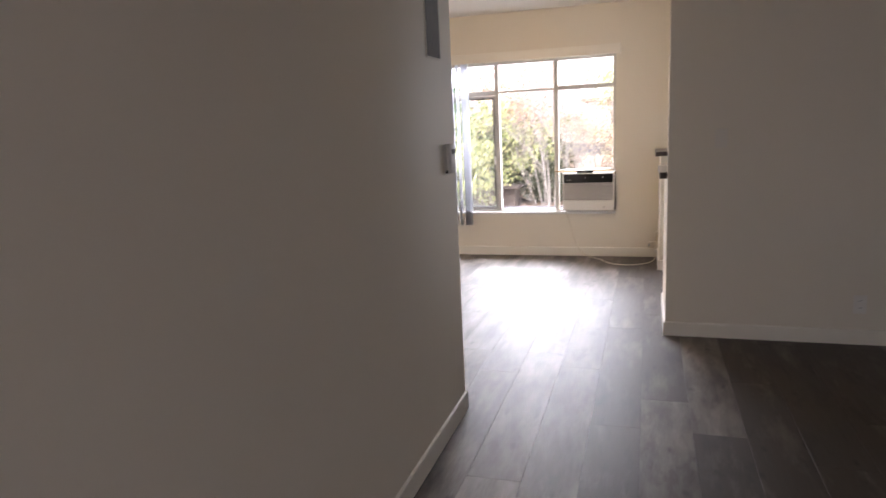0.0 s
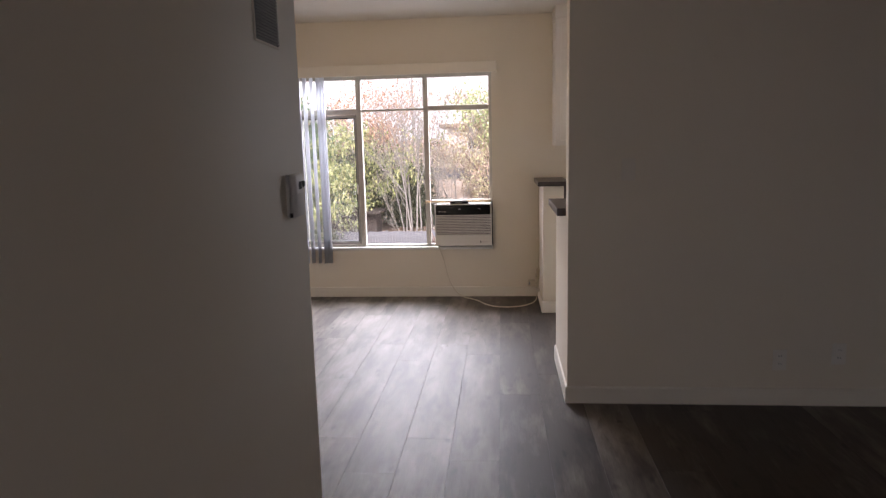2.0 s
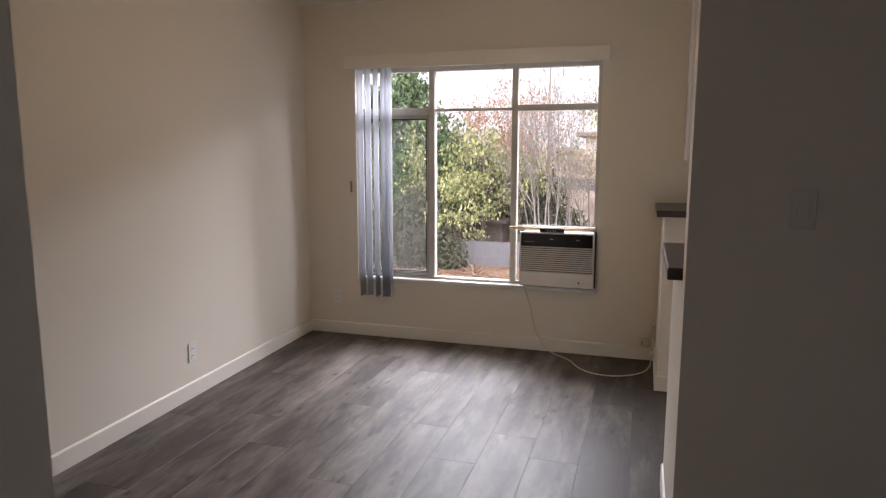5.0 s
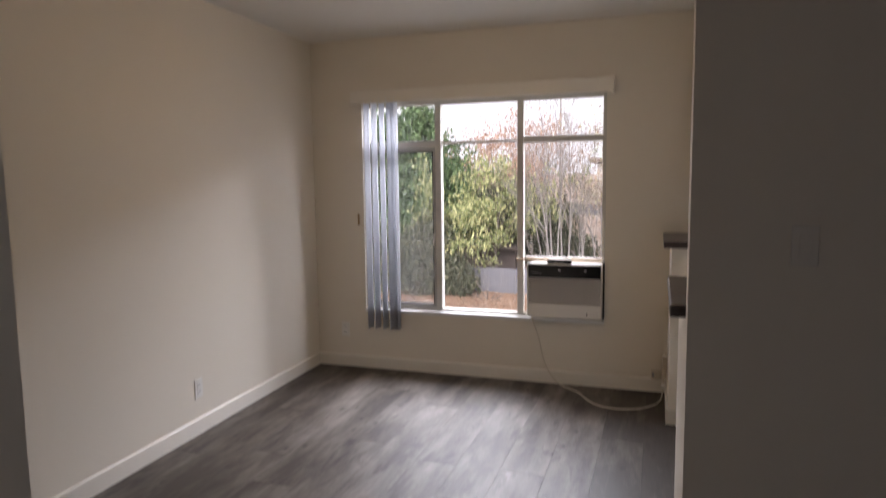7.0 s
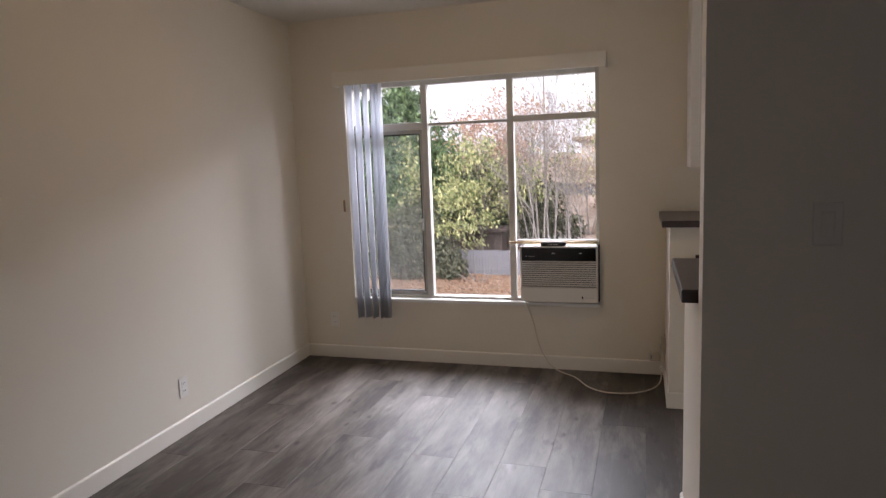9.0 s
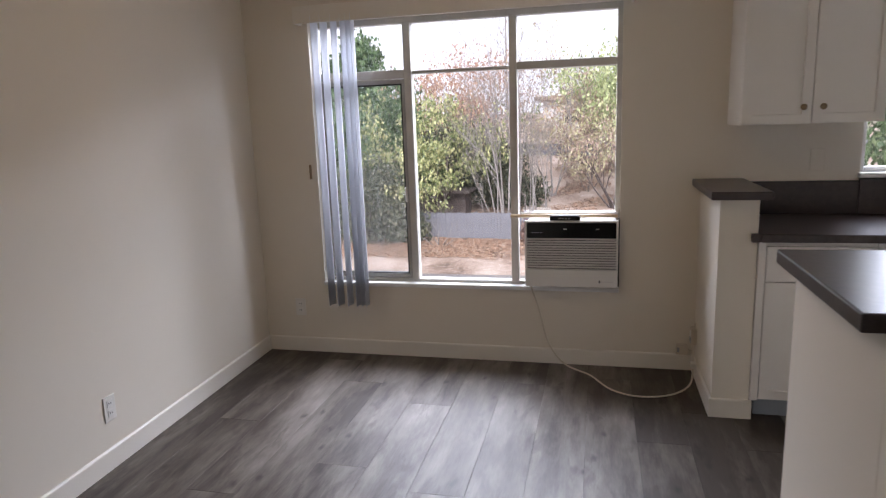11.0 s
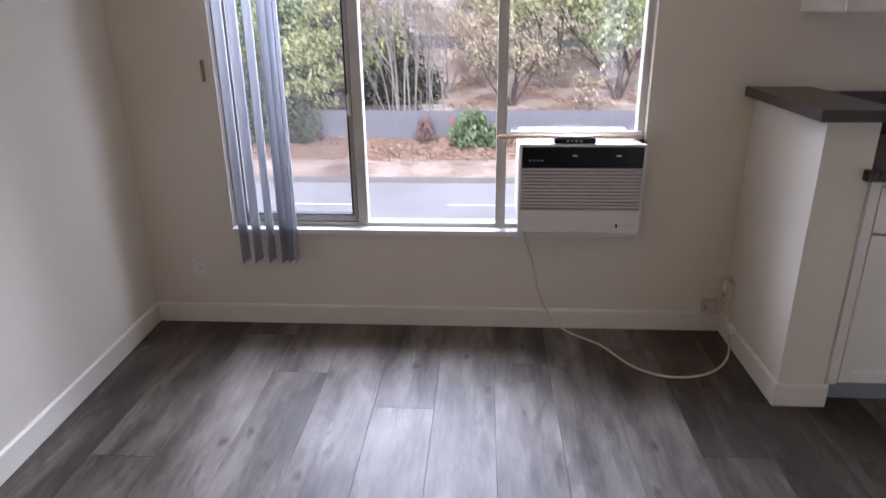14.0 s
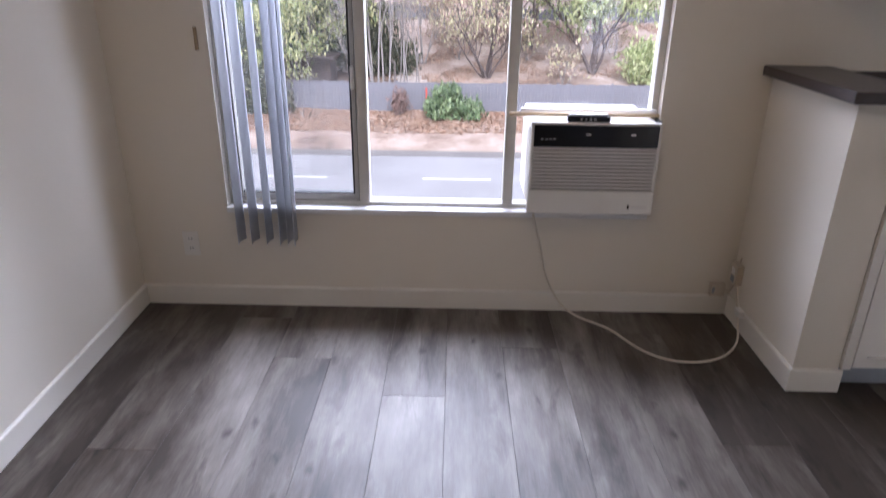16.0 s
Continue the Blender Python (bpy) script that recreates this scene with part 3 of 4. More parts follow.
for x in (0.23, 0.41):
    part("icon", block(x - 0.010, x + 0.010, AF - 0.0018, AF - 0.0008, 0.338, 0.343), PLASTIC, ac, "small white symbol")
for x in (0.045, 0.062, 0.079, 0.096):
    part("button", block(x - 0.005, x + 0.005, AF - 0.0018, AF - 0.0008, 0.318, 0.321), GREYP, ac)
part("badge", block(W - 0.105, W - 0.098, AF - 0.001, AF + 0.002, 0.028, 0.044), BLACK, ac, "dark maker's badge")
part("badge", block(W - 0.094, W - 0.022, AF - 0.001, AF + 0.002, 0.032, 0.039), GREYP, ac)
for k in range(13):
    part("side_fin", block(0.004, 0.0125, -0.02 + k * 0.026, -0.008 + k * 0.026, 0.03, H - 0.04, bevel=0.001), PLASTIC, ac)
part("top_rail", block(-0.035, W + 0.0, 0.035, 0.055, H, H + 0.034, bevel=0.003), WHITE, ac, "white mounting rail")
part("side_filler", block(W + 0.0005, W + 0.008, -0.03, 0.05, 0.0, H), SEAL, ac, "black foam filler")

dowel = thing("security_stick", "pale pine stick laid across above the air conditioner", "wooden stick", (1.625, 0.0, 0.905))
b = lathe(bmesh.new(), [(0.009, 0.0), (0.009, 0.606)], pose(0, -0.012, 0.0, 0, 90, 0), 14)
part("stick", b, PINE, dowel, smooth=True)
clip = thing("vent_clip", "black plastic clip with white marks on the air conditioner", "plastic clip", (1.855, -0.055, AZ1))
part("clip_body", block(0, 0.17, -0.012, 0.022, 0.0, 0.024, bevel=0.004), BLACK, clip)
part("clip_plate", block(0.01, 0.16, 0.0, 0.018, 0.0245, 0.031, bevel=0.002), PLASTIC, clip)
for k in range(4):
    part("mark", block(0.05 + k * 0.018, 0.06 + k * 0.018, -0.0132, -0.0118, 0.010, 0.014), PLASTIC, clip)

cord = thing("power_cord", "cream power cord trailing from the air conditioner across the floor", "power cord", (0, 0, 0))
tube("cable", [(1.742, -0.05, 0.505), (1.748, -0.035, 0.46), (1.775, -0.022, 0.39), (1.80, -0.018, 0.30), (1.815, -0.018, 0.20), (1.865, -0.03, 0.09), (1.93, -0.06, 0.02),
               (2.02, -0.11, 0.006), (2.09, -0.16, 0.006), (2.135, -0.25, 0.006), (2.19, -0.36, 0.006), (2.30, -0.435, 0.006), (2.43, -0.43, 0.006), (2.54, -0.37, 0.006),
               (2.62, -0.26, 0.008), (2.640, -0.19, 0.03), (2.645, -0.155, 0.08), (2.650, -0.10, 0.16), (2.652, -0.07, 0.19)], 0.0048, CORD, cord)
part("plug", block(2.632, 2.660, -0.185, -0.135, 0.078, 0.108, bevel=0.005), PLASTIC, cord, "white plug block")


HANDSET = plain("dulled_white_plastic", (0.60, 0.58, 0.55), 0.5, vary=0.04)


# ---- wall plates ----
def outlet(name_label, m, group="wall outlets"):
    """A duplex outlet plate lying in x and z, facing -y."""
    o = thing("wall_outlet", name_label, "wall outlet", (0, 0, 0), group)
    part("plate", block(-0.036, 0.036, -0.006, 0.0, -0.058, 0.058, bevel=0.003), OFFWHITE, o)
    for z in (-0.022, 0.022):
        s = part("socket", block(-0.017, 0.017, -0.0085, -0.0062, z - 0.015, z + 0.015, bevel=0.001), PLASTIC, o)
        for x in (-0.006, 0.006):
            part("slot", block(x - 0.0012, x + 0.0012, -0.0092, -0.0084, z - 0.003, z + 0.006), DARK, s)
    o.matrix_basis = m
    return o


plate = outlet("cream duplex outlet low on the wall beneath the window", pose(0.232, BACK, 0.300))
tagged(copy_thing(plate, pose(0.0277, -1.516, 0.272, 0, 0, 91.5)), "cream duplex outlet low on the dining wall")
tagged(copy_thing(plate, pose(3.80, -2.543, 0.253)), "cream outlet low on the partition wall")
tagged(copy_thing(plate, pose(4.10, -2.543, 0.288)), "cream outlet low on the partition wall")
blank = thing("blank_plate", "cream painted blank plate above the kitchen backsplash", "wall plate", (3.24, BACK, 1.20))
part("plate", block(-0.036, 0.036, -0.005, 0.0, -0.058, 0.058, bevel=0.003), PAINT, blank)

BEIGE = plain("yellowed_beige_plastic", (0.62, 0.55, 0.45), 0.45, vary=0.08)
surface = thing("surface_outlet", "yellowed beige surface outlet box on the half wall", "wall outlet", (2.67, -0.05, 0.225))
part("box", block(-0.030, 0.0, -0.034, 0.034, -0.045, 0.050, bevel=0.004), BEIGE, surface)
part("socket", block(-0.0325, -0.0302, -0.016, 0.016, 0.0, 0.030, bevel=0.001), PLASTIC, surface)
part("socket", block(-0.0325, -0.0302, -0.016, 0.016, -0.036, -0.006, bevel=0.001), TOE, surface)
jack = thing("phone_jack", "small yellowed beige surface phone jack above the baseboard", "phone jack", (2.605, BACK, 0.125))
part("box", block(-0.036, 0.030, -0.028, 0.0, -0.028, 0.034, bevel=0.005), BEIGE, jack)
part("port", block(-0.030, -0.018, -0.030, -0.0282, -0.012, 0.016), TOE, jack)

wire = thing("phone_wire", "thin cream wire looped between the jack and the outlet", "wire", (0, 0, 0))
tube("wire", [(2.632, -0.012, 0.135), (2.648, -0.022, 0.12), (2.658, -0.035, 0.15), (2.652, -0.05, 0.20), (2.655, -0.055, 0.26), (2.664, -0.05, 0.30)], 0.0035, BEIGE, wire)

switch = thing("light_switch", "cream rocker light switch on the partition wall", "light switch", (2.988, -2.543, 1.283))
part("plate", block(-0.036, 0.036, -0.006, 0.0, -0.058, 0.058, bevel=0.003), CEIL, switch)
part("rocker", block(-0.016, 0.016, -0.010, -0.0062, -0.033, 0.033, bevel=0.002), CEIL, switch)

intercom = thing("intercom", "white rounded wall intercom with a dark screen and knob", "intercom", (1.676, -4.062, 1.292))
part("back_plate", block(0.0, 0.010, -0.043, 0.041, -0.066, 0.064, bevel=0.004), HANDSET, intercom)
part("body", block(0.0102, 0.032, -0.043, 0.043, -0.067, 0.068, bevel=0.010), HANDSET, intercom, "white rounded plastic body", smooth=True)
part("screen", block(0.0322, 0.0336, -0.012, 0.015, 0.018, 0.042, bevel=0.001), DARK, intercom, "small dark screen")
part("button", lathe(bmesh.new(), [(0.010, 0), (0.010, 0.004), (0.007, 0.006)], pose(0.032, 0.031, 0.033, 0, 90, 0), 18), LOUVRE, intercom, "round dark brown button", smooth=True)
part("ridge", block(0.0318, 0.0345, -0.018, 0.036, 0.004, 0.008, bevel=0.001), HANDSET, intercom)
part("cable_hole", block(0.0102, 0.020, -0.0475, -0.0455, -0.066, -0.052), DARK, intercom)

vent = thing("air_vent", "white louvred wall vent with dark gaps", "air vent", (1.676, -4.188, 1.866))
part("backing", block(0.0, 0.003, -0.092, 0.092, -0.137, 0.137), DARK, vent)
for d in [(-0.096, -0.090, -0.143, 0.143), (0.090, 0.096, -0.143, 0.143), (-0.090, 0.090, 0.137, 0.143), (-0.090, 0.090, -0.143, -0.137)]:
    part("frame", block(0.0, 0.005, *d, bevel=0.001), PAINT, vent)
# all slats share one near-black colour, little lighter than the backing
louvre = None
for k in range(32):
    z = -0.1325 + k * 0.00855
    if louvre is None:
        b = bmesh.new()
        boxed(b, -0.0006, 0.0006, -0.089, 0.089, -0.0028, 0.0028, turn=pose(0, 0, 0, 0, 35, 0))
        louvre = part("slat", b, LOUVRE, vent)
        s = louvre
    else:
        s = new("slat", louvre.data)
        s.parent = vent
    s.location = (0.0055, 0, z)


# ---- outdoors: ground ----
STREET = -5.0


def height(x, y):
    """The lie of the land: level street, a low verge, a bank behind the fence."""
    pts = [(-5, STREET), (22.9, STREET), (23.6, -4.90), (27, -4.25), (28, -4.0), (32, -3.35), (36, -2.75), (42, -1.35), (43.5, -0.9), (50, -0.7), (60, 0.2), (90, 2.0), (2000, 4.0)]
    z = np.interp(y, [p[0] for p in pts], [p[1] for p in pts])
    if 23.2 < y < 200:
        z += 0.22 * noise.noise((x * 0.22, y * 0.22, 3.1)) * min(1, max(0, (y - 25) / 6)) + 0.05 * noise.noise((x * 1.1, y * 1.1, 8.0))
    return float(z)


b = bmesh.new()
xs = [-900, -300, -120, -70] + [-45 + k * 1.0 for k in range(91)] + [70, 120, 300, 900]
ys = [-60, 0.6, 12, 22.5] + [23 + k * 0.5 for k in range(48)] + [48, 50, 55, 60, 75, 90, 150, 400, 1500]
grid = [[b.verts.new((x, y, height(x, y))) for x in xs] for y in ys]
for r0, r1 in zip(grid, grid[1:]):
    for k in range(len(xs) - 1):
        b.faces.new((r0[k], r0[k + 1], r1[k + 1], r1[k]))
solid("ground", b, SOIL, "dry brown leaf-strewn ground rising behind the street", "ground", kind="structure", smooth=True)
solid("road", block(-120, 120, 12.6, 21.7, STREET - 0.1, STREET + 0.015), ASPHALT, "worn grey asphalt street", "road", kind="structure")
road_edge = solid("road_edge", block(-120, 120, 21.7, 22.55, STREET - 0.1, STREET + 0.03, bevel=0.01), earth("edge_grey", [(0.4, (0.12, 0.115, 0.11)), (0.9, (0.2, 0.19, 0.18))]), "dark asphalt strip along the far side of the street", "kerb", kind="structure")
dash = solid("lane_marking", block(-1.17, 1.17, -0.06, 0.06, 0, 0.004), MARK, "white painted lane dash", "road marking", "lane dashes", kind="structure")
dash.location = (1.52, 18.78, STREET + 0.0155)
for k in (-4, -3, -2, -1, 1, 2, 3, 4):
    copy_thing(dash, pose(1.52 + k * 5.6, 18.78, STREET + 0.0155))


def cards(name, places, size, mat, rng, squash=0.6, flat=False):
    """Many small folded leaves as one mesh."""
    n = len(places)
    P = np.asarray(places)
    a, t = rng.uniform(0, 2 * np.pi, n), rng.uniform(-0.5, 0.5, n) if flat else np.arccos(rng.uniform(-1, 1, n))
    u = np.stack([np.cos(a) * np.cos(t), np.sin(a) * np.cos(t), np.sin(t)], 1)
    v = np.cross(u, rng.normal(size=(n, 3))) if not flat else np.cross(u, np.stack([rng.normal(0, .25, n), rng.normal(0, .25, n), np.ones(n)], 1))
    v /= np.linalg.norm(v, axis=1)[:, None] + 1e-9
    w = np.cross(u, v)
    s = size * rng.uniform(0.6, 1.35, n)[:, None]
    V = np.stack([P - u * s * 0.5, P + v * s * squash * 0.5 + w * s * 0.08, P + u * s * 0.5, P - v * s * squash * 0.5 + w * s * 0.08], 1).reshape(-1, 3)
    F = (np.arange(n)[:, None] * 4 + np.arange(4)[None]).tolist()
    me = bpy.data.meshes.new(name)
    me.from_pydata(V.tolist(), [], F)
    me.materials.append(mat)
    return me


nr = np.random.default_rng(11)
spots = []
for _ in range(95000):
    x, y = nr.uniform(-14, 17), 24.6 + 18 * nr.random() ** 1.25
    if noise.noise((x * 0.35, y * 0.5, 0)) > -0.15 + 0.35 * nr.random() - (0.25 if 24.6 < y < 27 else 0):
        spots.append((x, y, height(x, y) + 0.02 + 0.03 * nr.random()))
for _ in range(30000):
    x, y = nr.uniform(-14, 12), nr.uniform(24.4, 27.0)
    if nr.random() < 0.25 + 0.9 * (y - 24.6) / 2 + 0.8 * noise.noise((x * 0.6, y * 0.9, 5)):
        spots.append((x, y, height(x, y) + 0.02 + 0.03 * nr.random()))
tagged(new("leaf_litter", cards("leaf_litter", spots, 0.115, LITTER, nr, 0.7, flat=True)), "fallen orange-brown leaves over the verge and bank", "fallen leaves", kind="stuff")

# ---- fence, steps ----
FY = 27.0
fence = thing("fence", "weathered grey board fence along the verge", "fence", (0, FY, -4.3))
board = None
for k in range(16):
    x0 = -18 + k * 2.4
    for j in range(16):
        rngx = random.Random(k * 31 + j)
        if board is None:
            board = meshed("board", block(0.004, 0.146, -0.012, 0.012, -0.35, 1.31), BOARD)
        ob = new("board", board)
        ob.location, ob.parent = (x0 + j * 0.15, rngx.uniform(-0.008, 0.008), rngx.uniform(-0.025, 0.02)), fence
    part("post", block(x0 - 0.05, x0 + 0.05, 0.02, 0.12, -0.4, 1.36, bevel=0.008), BOARD, fence)

steps = thing("hill_steps", "pale timber garden steps climbing the bank", "steps", (0, 0, 0))
for k in range(8):
    y = 30.6 + k * 0.62
    x = -0.75 - k * 0.30
    z = height(x, y) + 0.10
    part("tread", block(x - 0.75, x + 0.75, y, y + 0.16, z - 0.16, z + 0.05, bevel=0.01), TIMBER, steps)
rail_a, rail_b = Vector((-1.55, 30.4, height(-1.55, 30.4) + 1.0)), Vector((-3.6, 35.0, height(-3.6, 35.0) + 1.0))
part("rail", boxed(bmesh.new(), -0.04, 0.04, -0.04, 0.04, 0, (rail_b - rail_a).length, turn=Matrix.Translation(rail_a) @ (rail_b - rail_a).to_track_quat("Z", "Y").to_matrix().to_4x4()), BARK, steps, "dark timber handrail")
for f in (0.02, 0.35, 0.68, 0.98):
    p = rail_a.lerp(rail_b, f)
    part("post", block(p.x - 0.04, p.x + 0.04, p.y - 0.04, p.y + 0.04, p.z - 1.2, p.z + 0.02), BARK, steps)

terrace = thing("retaining_wall", "low dark retaining wall along the top of the bank", "retaining wall", (0, 42.5, -1.2), kind="structure")
for k in range(9):
    part("block", block(-22 + k * 5, -17.02 + k * 5, 0, 0.3, -0.6, 0.75 + 0.1 * math.sin(k * 2.3), bevel=0.03), BOARD, terrace)
house = thing("house", "pale low house at the top of the bank behind trees", "house", (6, 60, 0.0))
part("wall", block(-9, 10, 0, 7, -1.0, 2.9), HOUSEW, house)
part("roof", boxed(bmesh.new(), -9.8, 10.8, -0.8, 7.8, 2.9, 3.3, bevel=0.1), ROOFM, house)
for x in (-7, -3.5, 0.5, 4.5):
    w = part("window", block(x, x + 1.6, -0.04, 0.0, 0.7, 2.0), WHITE, house)
    part("pane", block(x + 0.08, x + 1.52, -0.06, -0.041, 0.78, 1.92), PANE_DARK, w)
shed = thing("shed", "dark open-fronted shed behind the fence", "shed", (-6.2, 29.5, -4.0))
part("wall", block(-1.6, 1.6, 0, 1.6, -0.3, 1.7), DARKBARK, shed)
part("roof", block(-1.9, 1.9, -0.4, 1.9, 1.7, 1.82), DARKBARK, shed)


# ---- trees ----
def limbs(rng, start, way, length, radius, depth, spread, kids, out, tips, droop=0.0, keep=0.62, wander=0.16):
    """Grows a branch of short bent pieces and its side shoots."""
    pts, p, d = [(Vector(start), radius)], Vector(start), Vector(way).normalized()
    steps_n = 5 if depth > 1 else 3
    for k in range(steps_n):
        d = (d + Vector((rng.uniform(-1, 1), rng.uniform(-1, 1), rng.uniform(-0.6, 0.8) - droop)) * (wander if depth == 3 else 0.16)).normalized()
        p = p + d * (length / steps_n)
        pts.append((p.copy(), radius * (1 - 0.75 * (k + 1) / steps_n)))
    out.append(pts)
    if depth == 0:
        tips.extend(q for q, _ in pts[1:])
        return
    for k in range(kids):
        f = rng.uniform(0.3, 1.0)
        i = min(int(f * steps_n), steps_n - 1)
        at = pts[i][0].lerp(pts[i + 1][0], f * steps_n - i)
        side = Vector((rng.uniform(-1, 1), rng.uniform(-1, 1), rng.uniform(-0.3, 0.7))).normalized()
        limbs(rng, at, d * (1 - spread) + side * spread, length * keep * rng.uniform(0.75, 1.15), pts[i][1] * 0.55, depth - 1, spread, kids, out, tips, droop, keep)


def wood_mesh(name, lines, mat, sides=5):
    V, F = [], []
    for pts in lines:
        base = len(V)
        for i, (p, r) in enumerate(pts):
            a = pts[max(i - 1, 0)][0]
            c = pts[min(i + 1, len(pts) - 1)][0]
            q = (c - a).to_track_quat("Z", "Y")
            n = sides if pts[0][1] > 0.02 else 3
            for k in range(n):
                g = 2 * math.pi * k / n
                V.append(p + q @ Vector((math.cos(g) * max(r, 0.004), math.sin(g) * max(r, 0.004), 0)))
        for i in range(len(pts) - 1):
            for k in range(n):
                F.append((base + i * n + k, base + i * n + (k + 1) % n, base + (i + 1) * n + (k + 1) % n, base + (i + 1) * n + k))
    me = bpy.data.meshes.new(name)
    me.from_pydata([tuple(v) for v in V], [], F)
    me.materials.append(mat)
    for poly in me.polygons:
        poly.use_smooth = True
    return me


def tree(label, x, y, seed, stems, depth, spread, kids, bark, leaf=None, leaves=0, size=0.16, scatter=0.25, category="tree", name="tree", droop=0.0, keep=0.62, sink=0.15, foot=0.15, wander=0.16, bare=0.1):
    """stems: (lean x, lean y, length, radius) each."""
    rng, nrg = random.Random(seed), np.random.default_rng(seed)
    t = thing(name, label, category, (x, y, height(x, y) - sink))
    lines, tips = [], []
    for lx, ly, length, radius in stems:
        limbs(rng, (rng.uniform(-foot, foot), rng.uniform(-foot, foot), 0), (lx, ly, 1), length, radius, depth, spread, kids, lines, tips, droop, keep, wander)
    ob = new("trunk", wood_mesh("trunk", lines, bark))
    ob.parent = t
    if leaf and leaves:
        idx = nrg.integers(0, len(tips), leaves)
        P = np.array([tuple(q) for q in tips])[idx] + nrg.normal(0, scatter, (leaves, 3))
        P = P[P[:, 2] > bare * nrg.uniform(0.75, 1.2, len(P))]
        ob = new("crown", cards("crown", P, size, leaf, nrg))
        ob.parent = t
    return t


def bush(label, x, y, seed, clumps, leaf, leaves, size, name="shrub", category="shrub", z=None):
    """A dense plant from leaf clumps: (dx, dy, dz, rx, ry, rz)."""
    nrg = np.random.default_rng(seed)
    t = thing(name, label, category, (x, y, height(x, y) if z is None else z))
    lines = []
    P = []
    vol = np.array([c[3] * c[4] * c[5] for c in clumps]) ** 0.67
    for c, v in zip(clumps, vol / vol.sum()):
        n = int(leaves * v)
        d = nrg.normal(size=(n, 3))
        d /= np.linalg.norm(d, axis=1)[:, None]
        lump = 1 + 0.5 * np.sin(d[:, 0] * 5 + c[0] * 3) * np.sin(d[:, 1] * 6 + seed) * np.sin(d[:, 2] * 5 + c[2])
        r = (nrg.random(n) ** 0.33)[:, None] * lump[:, None]
        P.append(np.array(c[:3]) + d * r * np.array(c[3:]))
        lines.append([(Vector((0, 0, -0.1)), 0.05 + 0.02 * c[5]), (Vector((c[0] * 0.5, c[1] * 0.5, c[2] * 0.55)), 0.035), (Vector(c[:3]), 0.015)])
    P = np.concatenate(P)
    P = P[P[:, 2] > 0.03]
    ob = new("crown", cards("crown", P, size, leaf, nrg))
    ob.parent = t
    ob = new("trunk", wood_mesh("trunk", lines, BARK))
    ob.parent = t
    return t


# tall dark evergreen beside the fence
bush("tall dense dark green evergreen tree", -9.9, 31.0, 5, [(0, 0, 3.0, 3.0, 2.2, 3.0), (-2.6, 0, 3.4, 2.6, 2.0, 3.2), (0.5, 0, 5.4, 2.2, 1.8, 2.0), (-1.2, 0.3, 7.2, 2.0, 1.7, 2.0), (-0.6, 0, 8.6, 1.1, 1.0, 1.1), (-4.0, 0, 6.4, 2.4, 2, 2.8), (2.4, -0.5, 2.2, 1.6, 1.4, 1.8), (-5.5, 0, 2.5, 2.5, 2, 3.0), (1.4, 0, 4.4, 1.2, 1.2, 1.3)],
     EVERGREEN, 40000, 0.24, "tree", "tree")
bush("dark tangled shrub mass behind the fence", -6.4, 31.5, 6, [(0, 0, 1.6, 2.4, 1.4, 1.8), (2.6, 0.5, 1.4, 1.5, 1.1, 1.4), (-1.8, 0, 3.0, 1.8, 1.4, 1.8), (0.6, 0.8, 3.4, 1.6, 1.2, 1.4), (1.9, 0.6, 3.2, 1.0, 0.9, 1.1)], DIMGREEN, 15000, 0.19)
bush("dark leafy undergrowth behind the fence", -3.0, 31.6, 7, [(0, 0, 1.3, 1.5, 0.9, 1.4), (-1.3, 0.3, 2.2, 1.3, 0.9, 1.6), (1.4, 0.4, 0.9, 1.2, 0.8, 1.0), (0.2, 0.6, 2.7, 1.2, 0.8, 1.1)], DIMGREEN, 6500, 0.20, "undergrowth", "shrub")
tree("leafless twiggy thicket on the bank", -0.4, 34.0, 81, [(0.0, 0, 3.4, 0.05), (0.3, 0, 3.0, 0.05), (-0.3, 0, 3.2, 0.05), (0.55, 0.1, 2.6, 0.04), (-0.55, 0, 2.8, 0.04), (0.1, 0.2, 3.8, 0.05)], 3, 0.45, 4, PALEBARK, PINKISH, 1100, 0.18, 0.2, keep=0.55, name="thicket", category="shrub")
tree("leafless twiggy thicket on the bank", 1.6, 37.0, 82, [(0.0, 0, 3.4, 0.05), (0.3, 0, 3.0, 0.05), (-0.3, 0, 3.2, 0.05), (-0.55, 0, 2.8, 0.04)], 3, 0.45, 4, PALEBARK, PINKISH, 1500, 0.2, 0.25, keep=0.55, name="thicket", category="shrub")
tree("slender tree with hanging yellow-green leaves", -5.5, 28.9, 21, [(-0.05, 0, 4.6, 0.08), (0.14, 0, 4.0, 0.06), (-0.30, 0.1, 4.2, 0.06), (0.05, -0.15, 3.4, 0.05), (-0.5, 0, 3.4, 0.05)], 3, 0.55, 4, BARK, YELLOW, 6200, 0.18, 0.20, droop=0.35)
tree("leafless pale multi-stemmed tree", -2.1, 27.8, 8, [(0.00, 0, 8.0, 0.062), (0.03, 0, 7.2, 0.052), (-0.05, 0, 7.4, 0.052), (0.02, 0.03, 8.6, 0.058), (-0.02, -0.03, 7.8, 0.05), (0.07, 0, 6.4, 0.04), (-0.12, 0, 5.8, 0.042), (-0.45, 0, 3.2, 0.035), (0.0, 0.05, 6.6, 0.04)], 3, 0.34, 6, PALEBARK, PINKISH, 260, 0.11, 0.15, keep=0.42, foot=0.55, wander=0.05)
